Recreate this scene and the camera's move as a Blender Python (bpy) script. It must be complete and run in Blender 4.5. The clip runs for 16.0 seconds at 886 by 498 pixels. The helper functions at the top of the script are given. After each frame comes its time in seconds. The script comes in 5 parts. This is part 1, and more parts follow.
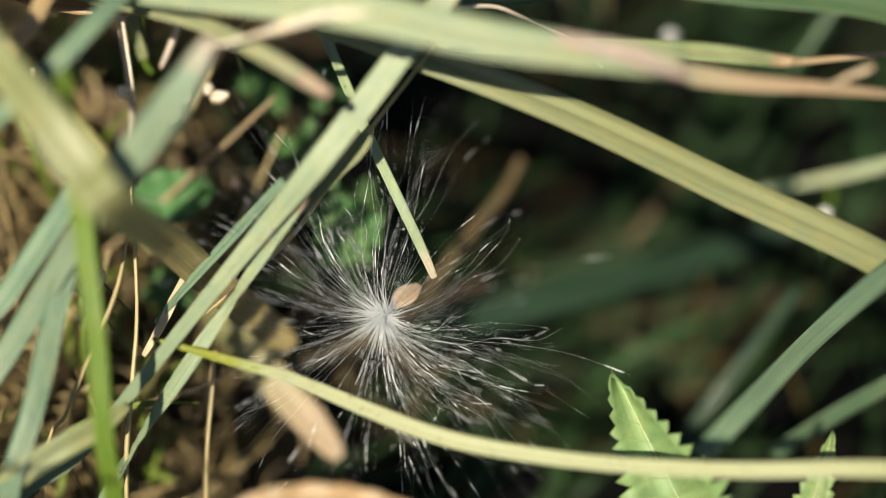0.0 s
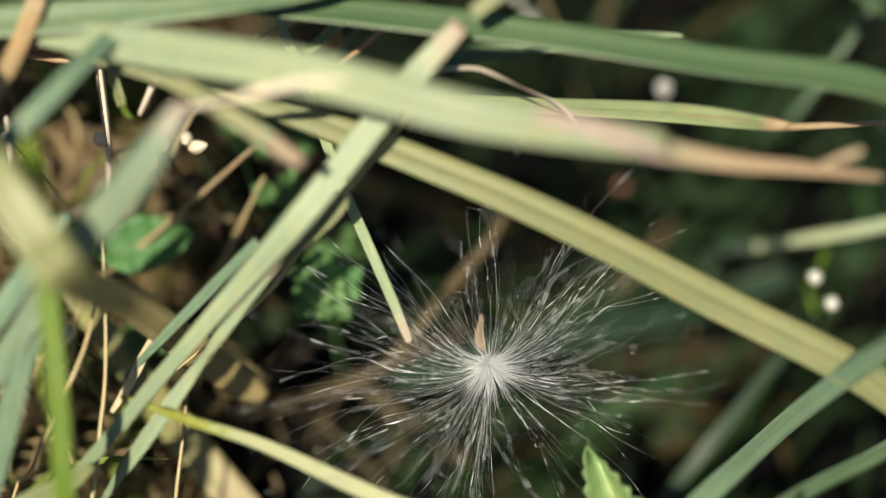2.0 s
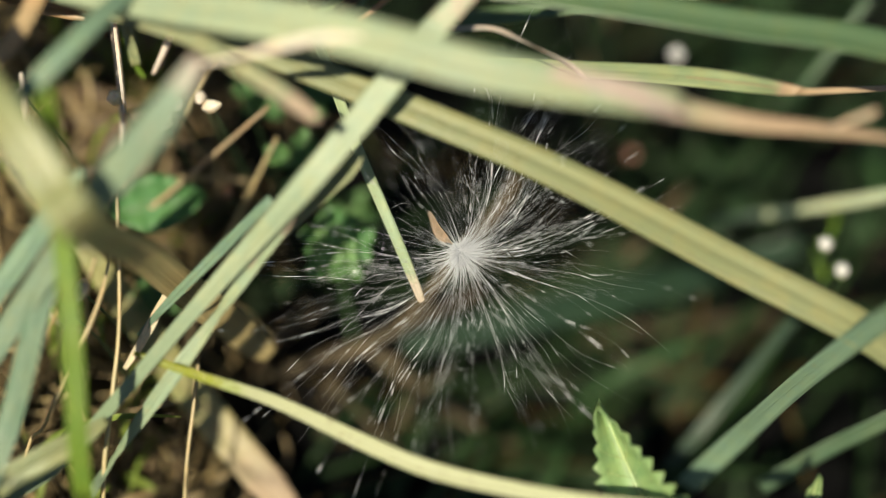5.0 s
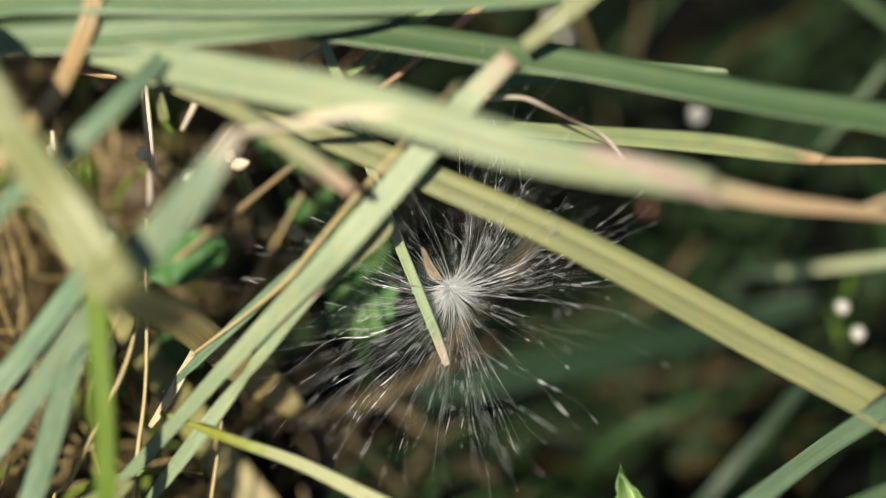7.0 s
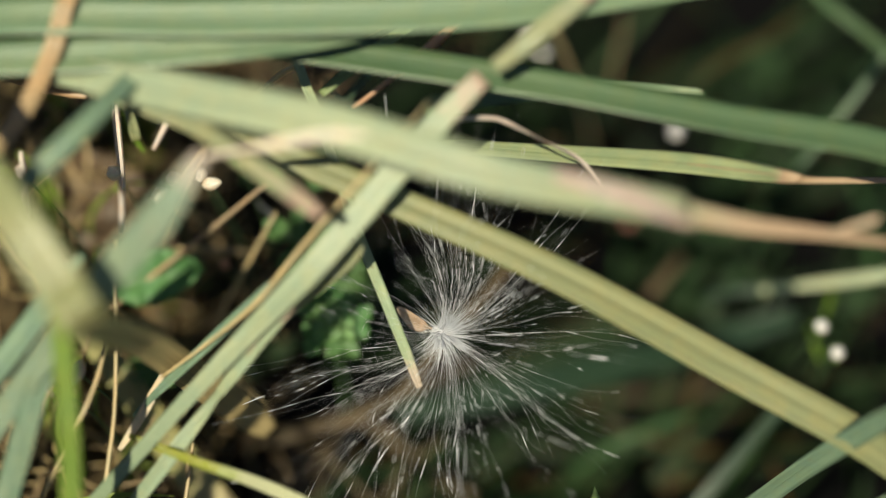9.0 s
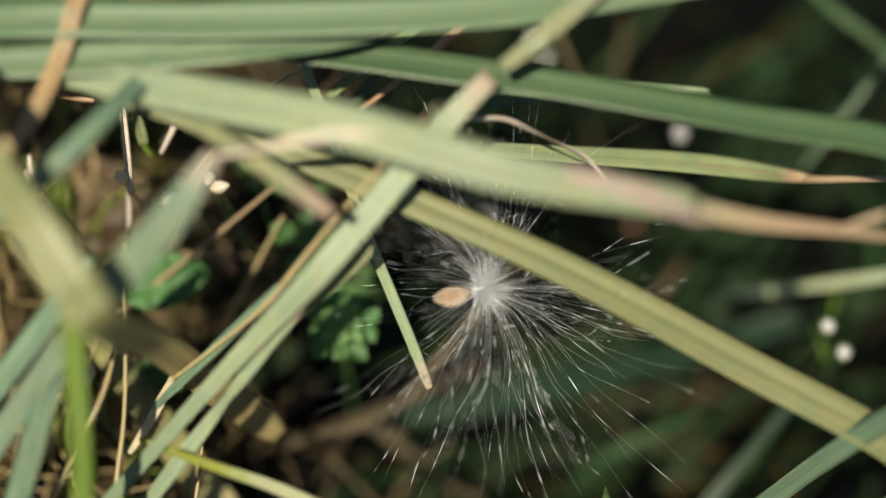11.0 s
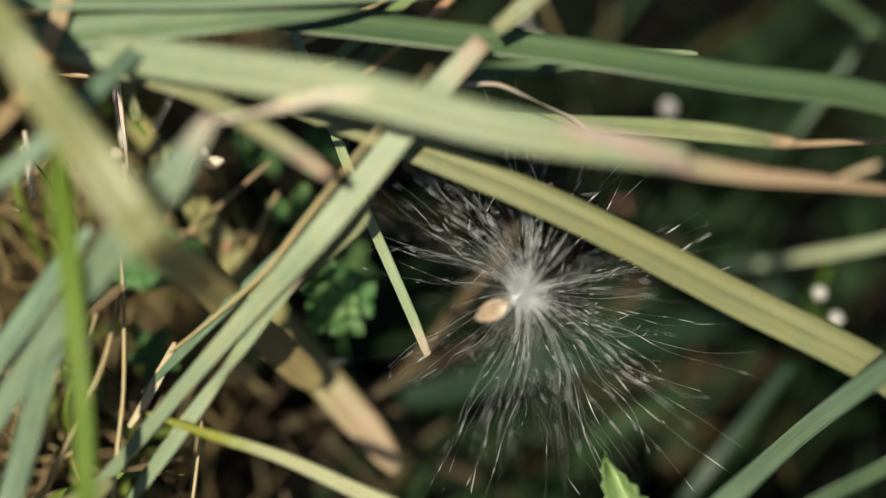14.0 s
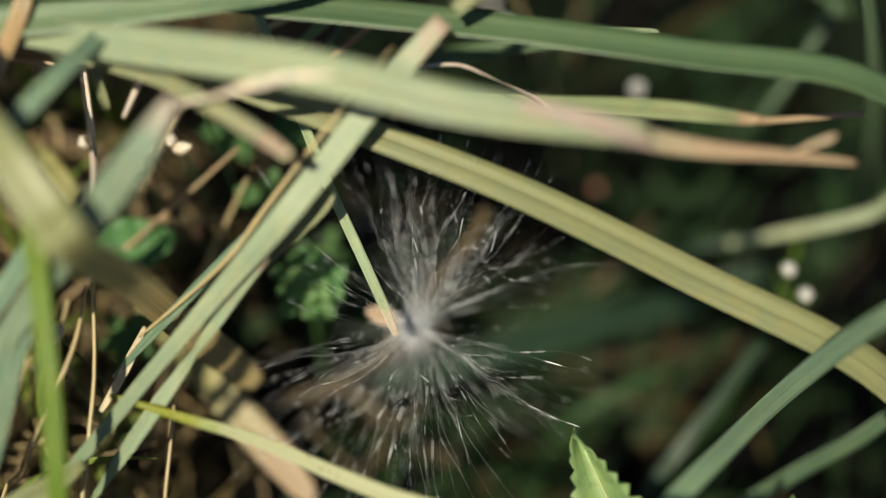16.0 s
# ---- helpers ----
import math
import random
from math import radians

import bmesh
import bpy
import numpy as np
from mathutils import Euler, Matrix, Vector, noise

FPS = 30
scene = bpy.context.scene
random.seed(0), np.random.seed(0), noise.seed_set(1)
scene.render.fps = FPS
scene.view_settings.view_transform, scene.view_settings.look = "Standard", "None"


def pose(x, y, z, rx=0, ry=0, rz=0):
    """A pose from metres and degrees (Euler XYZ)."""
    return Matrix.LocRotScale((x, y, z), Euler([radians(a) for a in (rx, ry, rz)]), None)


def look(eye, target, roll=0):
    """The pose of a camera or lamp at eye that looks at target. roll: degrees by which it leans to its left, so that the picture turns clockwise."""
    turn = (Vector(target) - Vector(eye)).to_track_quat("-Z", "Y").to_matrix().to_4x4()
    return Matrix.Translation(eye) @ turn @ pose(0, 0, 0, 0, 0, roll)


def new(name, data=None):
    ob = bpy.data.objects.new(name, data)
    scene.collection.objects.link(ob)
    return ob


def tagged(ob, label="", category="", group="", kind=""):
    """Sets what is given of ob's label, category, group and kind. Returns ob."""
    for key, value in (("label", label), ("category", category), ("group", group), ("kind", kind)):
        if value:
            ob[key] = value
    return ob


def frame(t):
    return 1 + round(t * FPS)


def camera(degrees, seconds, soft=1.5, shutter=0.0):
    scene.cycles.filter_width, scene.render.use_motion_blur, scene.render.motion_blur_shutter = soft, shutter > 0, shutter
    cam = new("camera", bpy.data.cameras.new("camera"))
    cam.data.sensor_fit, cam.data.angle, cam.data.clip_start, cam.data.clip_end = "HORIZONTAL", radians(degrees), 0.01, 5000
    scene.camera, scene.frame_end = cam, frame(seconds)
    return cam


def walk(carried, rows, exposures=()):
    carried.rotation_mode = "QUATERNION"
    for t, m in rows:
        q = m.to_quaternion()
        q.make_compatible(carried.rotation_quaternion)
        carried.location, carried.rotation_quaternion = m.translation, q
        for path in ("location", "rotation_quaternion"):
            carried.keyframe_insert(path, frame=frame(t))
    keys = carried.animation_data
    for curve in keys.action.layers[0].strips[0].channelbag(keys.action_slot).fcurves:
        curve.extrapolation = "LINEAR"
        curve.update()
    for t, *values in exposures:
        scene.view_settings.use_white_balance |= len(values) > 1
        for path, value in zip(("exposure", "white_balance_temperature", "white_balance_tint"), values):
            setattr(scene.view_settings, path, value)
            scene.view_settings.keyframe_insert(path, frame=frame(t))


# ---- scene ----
DEG = 40.0
cam = camera(DEG, 16.0, soft=0.8)
cam.data.dof.use_dof, cam.data.dof.focus_distance, cam.data.dof.aperture_fstop = True, 0.2240, 2.4
ROWS = [
    (0.0, -0.00451, -0.01196, 0.28591, 28.902, 0.685, -1.888),
    (0.5, -0.00228, -0.00942, 0.28580, 28.619, 0.870, -1.666),
    (1.0, -0.00268, -0.00274, 0.28825, 27.698, 0.347, -1.194),
    (1.5, 0.00029, 0.00534, 0.29155, 27.161, 0.434, -0.673),
    (2.0, 0.00227, 0.00360, 0.28905, 27.950, 0.409, -0.109),
    (2.5, -0.00062, 0.00240, 0.28911, 27.951, 0.190, -0.216),
    (3.0, -0.00030, 0.00089, 0.28914, 28.043, 0.176, -0.384),
    (3.5, 0.00000, -0.00000, 0.29000, 28.000, 0.000, 0.000),
    (4.0, 0.00035, -0.00091, 0.28740, 27.430, 0.314, 0.197),
    (6.5, -0.00258, 0.00532, 0.29053, 27.131, -0.468, 0.906),
    (7.0, -0.00750, 0.00902, 0.29433, 27.209, -0.886, 1.029),
    (7.5, -0.01004, 0.01117, 0.29439, 27.473, -1.174, 1.034),
    (8.0, -0.00572, 0.01255, 0.29507, 27.678, -1.211, 1.135),
    (8.5, -0.00486, 0.01229, 0.29248, 27.761, -1.261, 0.918),
    (9.0, -0.00278, 0.01316, 0.29422, 27.297, -0.940, 1.029),
    (11.5, -0.00582, 0.00818, 0.29204, 28.362, -0.928, 0.093),
    (12.0, -0.00503, 0.00522, 0.29054, 28.573, -0.792, -0.224),
    (12.5, -0.00479, 0.00206, 0.29243, 28.910, -0.950, -0.219),
    (13.0, -0.00689, 0.00007, 0.28948, 29.489, -0.902, -0.590),
    (13.5, -0.00676, 0.00158, 0.29130, 29.051, -0.917, -0.804),
    (14.0, -0.00813, 0.00003, 0.28904, 29.454, -1.182, -1.026),
    (14.5, -0.00736, 0.00376, 0.28992, 29.187, -0.752, -1.253),
    (15.0, -0.00881, 0.00125, 0.29100, 29.359, -0.902, -1.408),
    (15.5, -0.00661, -0.00355, 0.28616, 29.816, -1.133, -1.683),
    (16.0, -0.00223, -0.00369, 0.28898, 29.366, -0.737, -1.867),
]
walk(cam, [(t, pose(*p)) for t, *p in ROWS], [(0, 0.28), (4, 0.28), (7.5, 0.2), (9, 0.1), (11.5, -0.03), (16, -0.03)])

# ---- world and sun ----
SUN_FROM = Vector((-0.23, -0.40, 0.885)).normalized()
world = bpy.data.worlds.new("sky")
scene.world = world
world.use_nodes = True
sky = world.node_tree.nodes.new("ShaderNodeTexSky")
sky.sky_type, sky.sun_disc = "NISHITA", False
sky.sun_elevation = math.asin(SUN_FROM.z)
sky.sun_rotation = math.atan2(SUN_FROM.x, SUN_FROM.y)
world.node_tree.links.new(sky.outputs[0], world.node_tree.nodes["Background"].inputs[0])
world.node_tree.nodes["Background"].inputs[1].default_value = 0.048
lamp = bpy.data.lights.new("sun", "SUN")
lamp.energy, lamp.angle, lamp.color = 5.0, radians(1.2), (1.0, 0.92, 0.70)
sun = new("sun", lamp)
sun.matrix_world = look(SUN_FROM * 5, (0, 0, 0))


# ---- materials ----
def material(name):
    m = bpy.data.materials.new(name)
    m.use_nodes = True
    m.node_tree.nodes.clear()
    return m, m.node_tree.nodes, m.node_tree.links


def node(nodes, kind, **values):
    n = nodes.new(kind)
    for key, value in values.items():
        n.inputs[key].default_value = value
    return n


def maths(nodes, links, op, a, b=None, c=None):
    n = nodes.new("ShaderNodeMath")
    n.operation = op
    for slot, value in zip(n.inputs, (a, b, c)):
        if value is None:
            continue
        if isinstance(value, (int, float)):
            slot.default_value = value
        else:
            links.new(value, slot)
    return n.outputs[0]


def mixed(nodes, links, fac, a, b):
    n = nodes.new("ShaderNodeMix")
    n.data_type = "RGBA"
    for slot, value in ((n.inputs[0], fac), (n.inputs[6], a), (n.inputs[7], b)):
        if isinstance(value, (int, float)):
            slot.default_value = value
        elif isinstance(value, tuple):
            slot.default_value = (*value, 1)
        else:
            links.new(value, slot)
    return n.outputs[2]


def ramp(nodes, links, value, low, high):
    n = nodes.new("ShaderNodeMapRange")
    n.interpolation_type = "SMOOTHSTEP"
    links.new(value, n.inputs[0])
    n.inputs[1].default_value, n.inputs[2].default_value = low, high
    return n.outputs[0]


def leafy(name, base, tip=None, tip_from=0.7, tip_to=0.85, spots=0.25, spot_colour=(0.22, 0.13, 0.06), veins=26.0,
          rough=0.38, thin=0.3, root=None, root_to=0.3, vary=0.07, gloss=0.5):
    """Blade of grass or straw: lengthwise veins, blotches, a dry tip; light comes through it."""
    m, nodes, links = material(name)
    uv = nodes.new("ShaderNodeUVMap")
    part_uv = nodes.new("ShaderNodeSeparateXYZ")
    links.new(uv.outputs[0], part_uv.inputs[0])
    u, v = part_uv.outputs[0], part_uv.outputs[1]
    place = nodes.new("ShaderNodeTexCoord")
    info = nodes.new("ShaderNodeObjectInfo")
    blotch = node(nodes, "ShaderNodeTexNoise", Scale=260.0, Detail=4.0, Roughness=0.6)
    links.new(place.outputs["Object"], blotch.inputs["Vector"])
    fleck = node(nodes, "ShaderNodeTexNoise", Scale=900.0, Detail=3.0)
    links.new(place.outputs["Object"], fleck.inputs["Vector"])
    streak_at = nodes.new("ShaderNodeCombineXYZ")
    links.new(maths(nodes, links, "MULTIPLY", u, veins), streak_at.inputs[0])
    links.new(maths(nodes, links, "MULTIPLY", v, 2.5), streak_at.inputs[1])
    links.new(maths(nodes, links, "MULTIPLY", info.outputs["Random"], 40.0), streak_at.inputs[2])
    streak = node(nodes, "ShaderNodeTexNoise", Scale=1.0, Detail=2.0)
    links.new(streak_at.outputs[0], streak.inputs["Vector"])
    dark = tuple(c * 0.8 for c in base)
    light = tuple(min(1, c * 1.2) for c in base)
    colour = mixed(nodes, links, ramp(nodes, links, streak.outputs[0], 0.3, 0.7), dark, light)
    colour = mixed(nodes, links, maths(nodes, links, "MULTIPLY", ramp(nodes, links, blotch.outputs[0], 0.35, 0.75), 0.5), colour,
                   tuple(c * f for c, f in zip(base, (1.45, 1.15, 0.9))))
    reach_at = nodes.new("ShaderNodeCombineXYZ")
    links.new(maths(nodes, links, "MULTIPLY", u, 1.6), reach_at.inputs[0])
    links.new(maths(nodes, links, "MULTIPLY", v, 11.0), reach_at.inputs[1])
    links.new(maths(nodes, links, "MULTIPLY", info.outputs["Random"], 90.0), reach_at.inputs[2])
    reach = node(nodes, "ShaderNodeTexNoise", Scale=1.0, Detail=3.0, Roughness=0.55)
    links.new(reach_at.outputs[0], reach.inputs["Vector"])
    colour = mixed(nodes, links, maths(nodes, links, "MULTIPLY", ramp(nodes, links, reach.outputs[0], 0.48, 0.72), 0.55), colour,
                   tuple(min(1, c * f + 0.02) for c, f in zip(base, (1.42, 1.30, 1.22))))
    colour = mixed(nodes, links, maths(nodes, links, "MULTIPLY", ramp(nodes, links, reach.outputs[0], 0.46, 0.26), 0.5), colour,
                   tuple(c * f for c, f in zip(base, (0.62, 0.74, 0.66))))
    ribs = maths(nodes, links, "SINE", maths(nodes, links, "MULTIPLY", u, veins * 2.2))
    colour = mixed(nodes, links, maths(nodes, links, "MULTIPLY", ramp(nodes, links, ribs, 0.55, 1.0), 0.16), colour, tuple(min(1, c * 1.5 + 0.03) for c in base))
    wobble = maths(nodes, links, "ADD", v, maths(nodes, links, "MULTIPLY", maths(nodes, links, "SUBTRACT", blotch.outputs[0], 0.5), 0.16))
    wobble = maths(nodes, links, "ADD", wobble, maths(nodes, links, "MULTIPLY", maths(nodes, links, "SUBTRACT", streak.outputs[0], 0.5), 0.10))
    if root:
        colour = mixed(nodes, links, maths(nodes, links, "SUBTRACT", 1.0, ramp(nodes, links, wobble, root_to * 0.6, root_to)), colour, root)
    if tip:
        dry = mixed(nodes, links, ramp(nodes, links, streak.outputs[0], 0.3, 0.7), tuple(c * 0.72 for c in tip), tuple(min(1, c * 1.12) for c in tip))
        colour = mixed(nodes, links, ramp(nodes, links, wobble, tip_from, tip_to), colour, dry)
    if spots:
        mark = maths(nodes, links, "MULTIPLY", ramp(nodes, links, fleck.outputs[0], 0.62, 0.74), spots)
        colour = mixed(nodes, links, mark, colour, spot_colour)
    tint = nodes.new("ShaderNodeHueSaturation")
    links.new(colour, tint.inputs["Color"])
    links.new(maths(nodes, links, "ADD", maths(nodes, links, "MULTIPLY", info.outputs["Random"], 2 * vary), 1.0 - vary), tint.inputs["Value"])
    links.new(maths(nodes, links, "ADD", maths(nodes, links, "MULTIPLY", info.outputs["Random"], 0.03), 0.485), tint.inputs["Hue"])
    colour = tint.outputs[0]
    bump = node(nodes, "ShaderNodeBump", Strength=0.55, Distance=0.00012)
    height = maths(nodes, links, "ADD", maths(nodes, links, "ADD", streak.outputs[0], maths(nodes, links, "MULTIPLY", ribs, 0.3)), maths(nodes, links, "MULTIPLY", fleck.outputs[0], 0.35))
    links.new(height, bump.inputs["Height"])
    skin = node(nodes, "ShaderNodeBsdfPrincipled", Roughness=rough)
    skin.inputs["Specular IOR Level"].default_value = gloss
    links.new(colour, skin.inputs["Base Color"])
    links.new(bump.outputs[0], skin.inputs["Normal"])
    through_light = nodes.new("ShaderNodeBsdfTranslucent")
    lively = nodes.new("ShaderNodeHueSaturation")
    lively.inputs["Saturation"].default_value, lively.inputs["Value"].default_value = 1.25, 1.25
    links.new(colour, lively.inputs["Color"])
    links.new(lively.outputs[0], through_light.inputs["Color"])
    both = node(nodes, "ShaderNodeMixShader", Fac=thin)
    links.new(skin.outputs[0], both.inputs[1])
    links.new(through_light.outputs[0], both.inputs[2])
    out = nodes.new("ShaderNodeOutputMaterial")
    links.new(both.outputs[0], out.inputs[0])
    return m


GREEN = leafy("grass_green", (0.235, 0.315, 0.125), thin=0.25)
GLAUCOUS = leafy("grass_glaucous", (0.185, 0.285, 0.195), thin=0.25, veins=34.0)
BLUISH_DRY = leafy("grass_bluish_dry_tip", (0.235, 0.335, 0.235), tip=(0.52, 0.42, 0.36), tip_from=0.93, tip_to=0.99, thin=0.25, veins=34.0)
GLAUCOUS_DRY = leafy("grass_glaucous_dry_tip", (0.345, 0.43, 0.285), root=(0.25, 0.335, 0.20), root_to=0.68, tip=(0.55, 0.42, 0.32), tip_from=0.93, tip_to=0.99, thin=0.22, veins=34.0)
PALE = leafy("grass_pale", (0.262, 0.295, 0.15), thin=0.22, rough=0.4)
RUSTY = leafy("grass_rusty_base", (0.245, 0.27, 0.13), thin=0.22, rough=0.4, root=(0.42, 0.25, 0.13), root_to=0.43)
PALE_DRY = leafy("grass_pale_dry_tip", (0.34, 0.405, 0.265), tip=(0.50, 0.36, 0.23), tip_from=0.62, tip_to=0.86, thin=0.2, spots=0.6)
STUB = leafy("grass_stub", (0.33, 0.42, 0.25), tip=(0.66, 0.54, 0.42), tip_from=0.82, tip_to=0.88, thin=0.2, spots=0.5)
PINK_TIP = leafy("grass_pink_tip", (0.35, 0.39, 0.235), tip=(0.62, 0.42, 0.33), tip_from=0.84, tip_to=0.96, thin=0.25)
# green lowered to put the hollow's shade into the blades
SHADE_DARK = leafy("grass_shade_dark", (0.015, 0.041, 0.013), thin=0.2, gloss=0.2)
# pale colour with sunlight painted in, for a lit reach of stalk
SUN_TINT = leafy("grass_sun_tint", (0.40, 0.46, 0.30), thin=0.2, veins=20.0)
GREY = leafy("grass_grey_green", (0.115, 0.20, 0.12), thin=0.25)
# blue-green with shade painted in
SHADE_TINT = leafy("grass_shade_tint", (0.024, 0.055, 0.033), thin=0.2)
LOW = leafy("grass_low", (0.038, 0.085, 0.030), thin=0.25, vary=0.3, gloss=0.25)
# LEAF green at a third, with shade painted in
SHADE_LEAF = leafy("herb_leaf_shade_tint", (0.03, 0.07, 0.028), thin=0.2, veins=5.0, gloss=0.25)
TWIG = leafy("dry_twig", (0.105, 0.088, 0.055), thin=0.05, veins=14.0, spots=0.5, gloss=0.25)
# deeper green, with half shade painted in
DEEP = leafy("grass_deep", (0.095, 0.17, 0.082), thin=0.25)
LIVELY = leafy("stem_fresh_green", (0.20, 0.32, 0.045), thin=0.4, veins=12.0)
YELLOW_DRY = leafy("grass_yellowing", (0.36, 0.43, 0.04), tip=(0.60, 0.60, 0.36), tip_from=0.08, tip_to=0.15, thin=0.35, spots=0.85, spot_colour=(0.16, 0.08, 0.03))
JOINTED = leafy("grass_jointed", (0.30, 0.38, 0.20), tip=(0.55, 0.38, 0.24), tip_from=0.57, tip_to=0.68, thin=0.25)
SAGE = leafy("grass_sage", (0.165, 0.25, 0.145), thin=0.22, veins=34.0)
LILAC = leafy("bleached_patch", (0.52, 0.43, 0.38), thin=0.25, spots=0.7, veins=12.0)
BLEACHED = leafy("dry_pale_straw", (0.62, 0.52, 0.38), thin=0.2, spots=0.4)
FADED = leafy("grass_faded", (0.47, 0.34, 0.19), thin=0.2, spots=0.4)
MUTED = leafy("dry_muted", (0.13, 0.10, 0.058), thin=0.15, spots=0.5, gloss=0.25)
# ochre darkened so that the stems carry the hollow's shade
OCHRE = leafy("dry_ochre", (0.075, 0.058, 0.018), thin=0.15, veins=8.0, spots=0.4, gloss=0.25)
STRAW = leafy("straw", (0.52, 0.42, 0.25), thin=0.2, veins=10.0, spots=0.4, vary=0.14)
TAN = leafy("dry_tan", (0.48, 0.32, 0.19), thin=0.2, spots=0.3)
OLIVE_TAN = leafy("olive_tan", (0.27, 0.30, 0.14), tip=(0.44, 0.33, 0.17), tip_from=0.55, tip_to=0.72, thin=0.2)
TAN_END = leafy("olive_to_tan", (0.29, 0.28, 0.12), tip=(0.50, 0.36, 0.24), tip_from=0.56, tip_to=0.80, thin=0.2)
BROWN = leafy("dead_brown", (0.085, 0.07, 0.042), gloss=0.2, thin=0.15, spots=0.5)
WHITE_DRY = leafy("bleached_dry", (0.78, 0.71, 0.63), thin=0.3, veins=10.0)
LEAF = leafy("herb_leaf", (0.09, 0.21, 0.07), thin=0.3, veins=5.0, rough=0.5)
NETTLE = leafy("toothed_leaf", (0.24, 0.38, 0.16), thin=0.3, veins=6.0, rough=0.5)
# white of the flower heads, also of the disc that imitates a glint
PETAL_GLINT = leafy("petal_glint_white", (0.86, 0.85, 0.86), thin=0.1, spots=0.0, vary=0.05)
PINK = leafy("bud_pink", (0.62, 0.34, 0.25), thin=0.2, spots=0.2)


def soil_material():
    m, nodes, links = material("soil")
    place = nodes.new("ShaderNodeTexCoord")
    crumbs = node(nodes, "ShaderNodeTexNoise", Scale=420.0, Detail=6.0, Roughness=0.7)
    patches = node(nodes, "ShaderNodeTexNoise", Scale=35.0, Detail=3.0)
    for n in (crumbs, patches):
        links.new(place.outputs["Object"], n.inputs["Vector"])
    # near-black soil colour carries the hollow's shade; the mound's thatch stays brown
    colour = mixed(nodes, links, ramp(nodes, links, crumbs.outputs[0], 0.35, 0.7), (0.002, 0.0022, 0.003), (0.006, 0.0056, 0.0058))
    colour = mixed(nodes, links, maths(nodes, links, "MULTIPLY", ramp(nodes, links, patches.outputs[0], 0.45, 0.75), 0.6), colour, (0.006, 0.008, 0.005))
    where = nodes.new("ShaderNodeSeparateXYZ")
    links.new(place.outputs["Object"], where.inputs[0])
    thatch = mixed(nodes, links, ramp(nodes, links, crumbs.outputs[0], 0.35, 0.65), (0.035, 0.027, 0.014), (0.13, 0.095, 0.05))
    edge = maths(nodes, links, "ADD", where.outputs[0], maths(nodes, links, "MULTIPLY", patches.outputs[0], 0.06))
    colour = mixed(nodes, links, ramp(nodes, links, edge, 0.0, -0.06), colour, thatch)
    apart = nodes.new("ShaderNodeVectorMath")
    apart.operation = "LENGTH"
    links.new(place.outputs["Object"], apart.inputs[0])
    turf = mixed(nodes, links, ramp(nodes, links, patches.outputs[0], 0.35, 0.65), (0.03, 0.055, 0.015), (0.07, 0.10, 0.03))
    colour = mixed(nodes, links, ramp(nodes, links, apart.outputs["Value"], 0.45, 1.2), colour, turf)
    bump = node(nodes, "ShaderNodeBump", Strength=0.9, Distance=0.002)
    links.new(crumbs.outputs[0], bump.inputs["Height"])
    skin = node(nodes, "ShaderNodeBsdfPrincipled", Roughness=0.95)
    skin.inputs["Specular IOR Level"].default_value = 0.08
    links.new(colour, skin.inputs["Base Color"])
    links.new(bump.outputs[0], skin.inputs["Normal"])
    out = nodes.new("ShaderNodeOutputMaterial")
    links.new(skin.outputs[0], out.inputs[0])
    return m


def silk_material(name, gloss, rough):
    """Silky hair: white, a little see-through; a glossier copy is for the added glint bits."""
    m, nodes, links = material(name)
    shine = node(nodes, "ShaderNodeBsdfAnisotropic", Roughness=rough)
    shine.inputs["Color"].default_value = (0.95, 0.97, 1.0, 1)
    veil = nodes.new("ShaderNodeBsdfTranslucent")
    veil.inputs["Color"].default_value = (0.82, 0.87, 0.95, 1)
    plain = nodes.new("ShaderNodeBsdfDiffuse")
    plain.inputs["Color"].default_value = (0.96, 0.97, 1.0, 1)
    soft = node(nodes, "ShaderNodeMixShader", Fac=0.15)
    one = node(nodes, "ShaderNodeMixShader", Fac=gloss)
    clear = nodes.new("ShaderNodeBsdfTransparent")
    two = node(nodes, "ShaderNodeMixShader", Fac=0.08)
    out = nodes.new("ShaderNodeOutputMaterial")
    links.new(plain.outputs[0], soft.inputs[1])
    links.new(veil.outputs[0], soft.inputs[2])
    links.new(soft.outputs[0], one.inputs[1])
    links.new(shine.outputs[0], one.inputs[2])
    links.new(one.outputs[0], two.inputs[1])
    links.new(clear.outputs[0], two.inputs[2])
    links.new(two.outputs[0], out.inputs[0])
    return m


SOIL, SILK, GLINT = soil_material(), silk_material("silk", 0.25, 0.3), silk_material("silk_glint", 0.6, 0.33)
SEED_SKIN = leafy("seed_skin", (0.42, 0.315, 0.25), thin=0.05, veins=9.0, rough=0.4, spots=0.5, vary=0.02)


# ---- building ----
def rise(x, y):
    """Height of the ground: a low tussock mound on one side of a dark hollow."""
    t = min(1, max(0, (0.035 - x) / 0.10))
    t = t * t * (3 - 2 * t)
    u = min(1, max(0, (-0.045 - x) / 0.05))
    u = u * u * (3 - 2 * u) * min(1, max(0.3, (y - 0.04) / 0.08))
    near = math.exp(-((x + 0.06) ** 2 + (y - 0.1) ** 2) / 0.09)
    return (0.032 * t + 0.036 * u) * near + 0.004 * noise.noise((x * 40, y * 40, 0)) * math.exp(-(x * x + y * y) / 0.3)


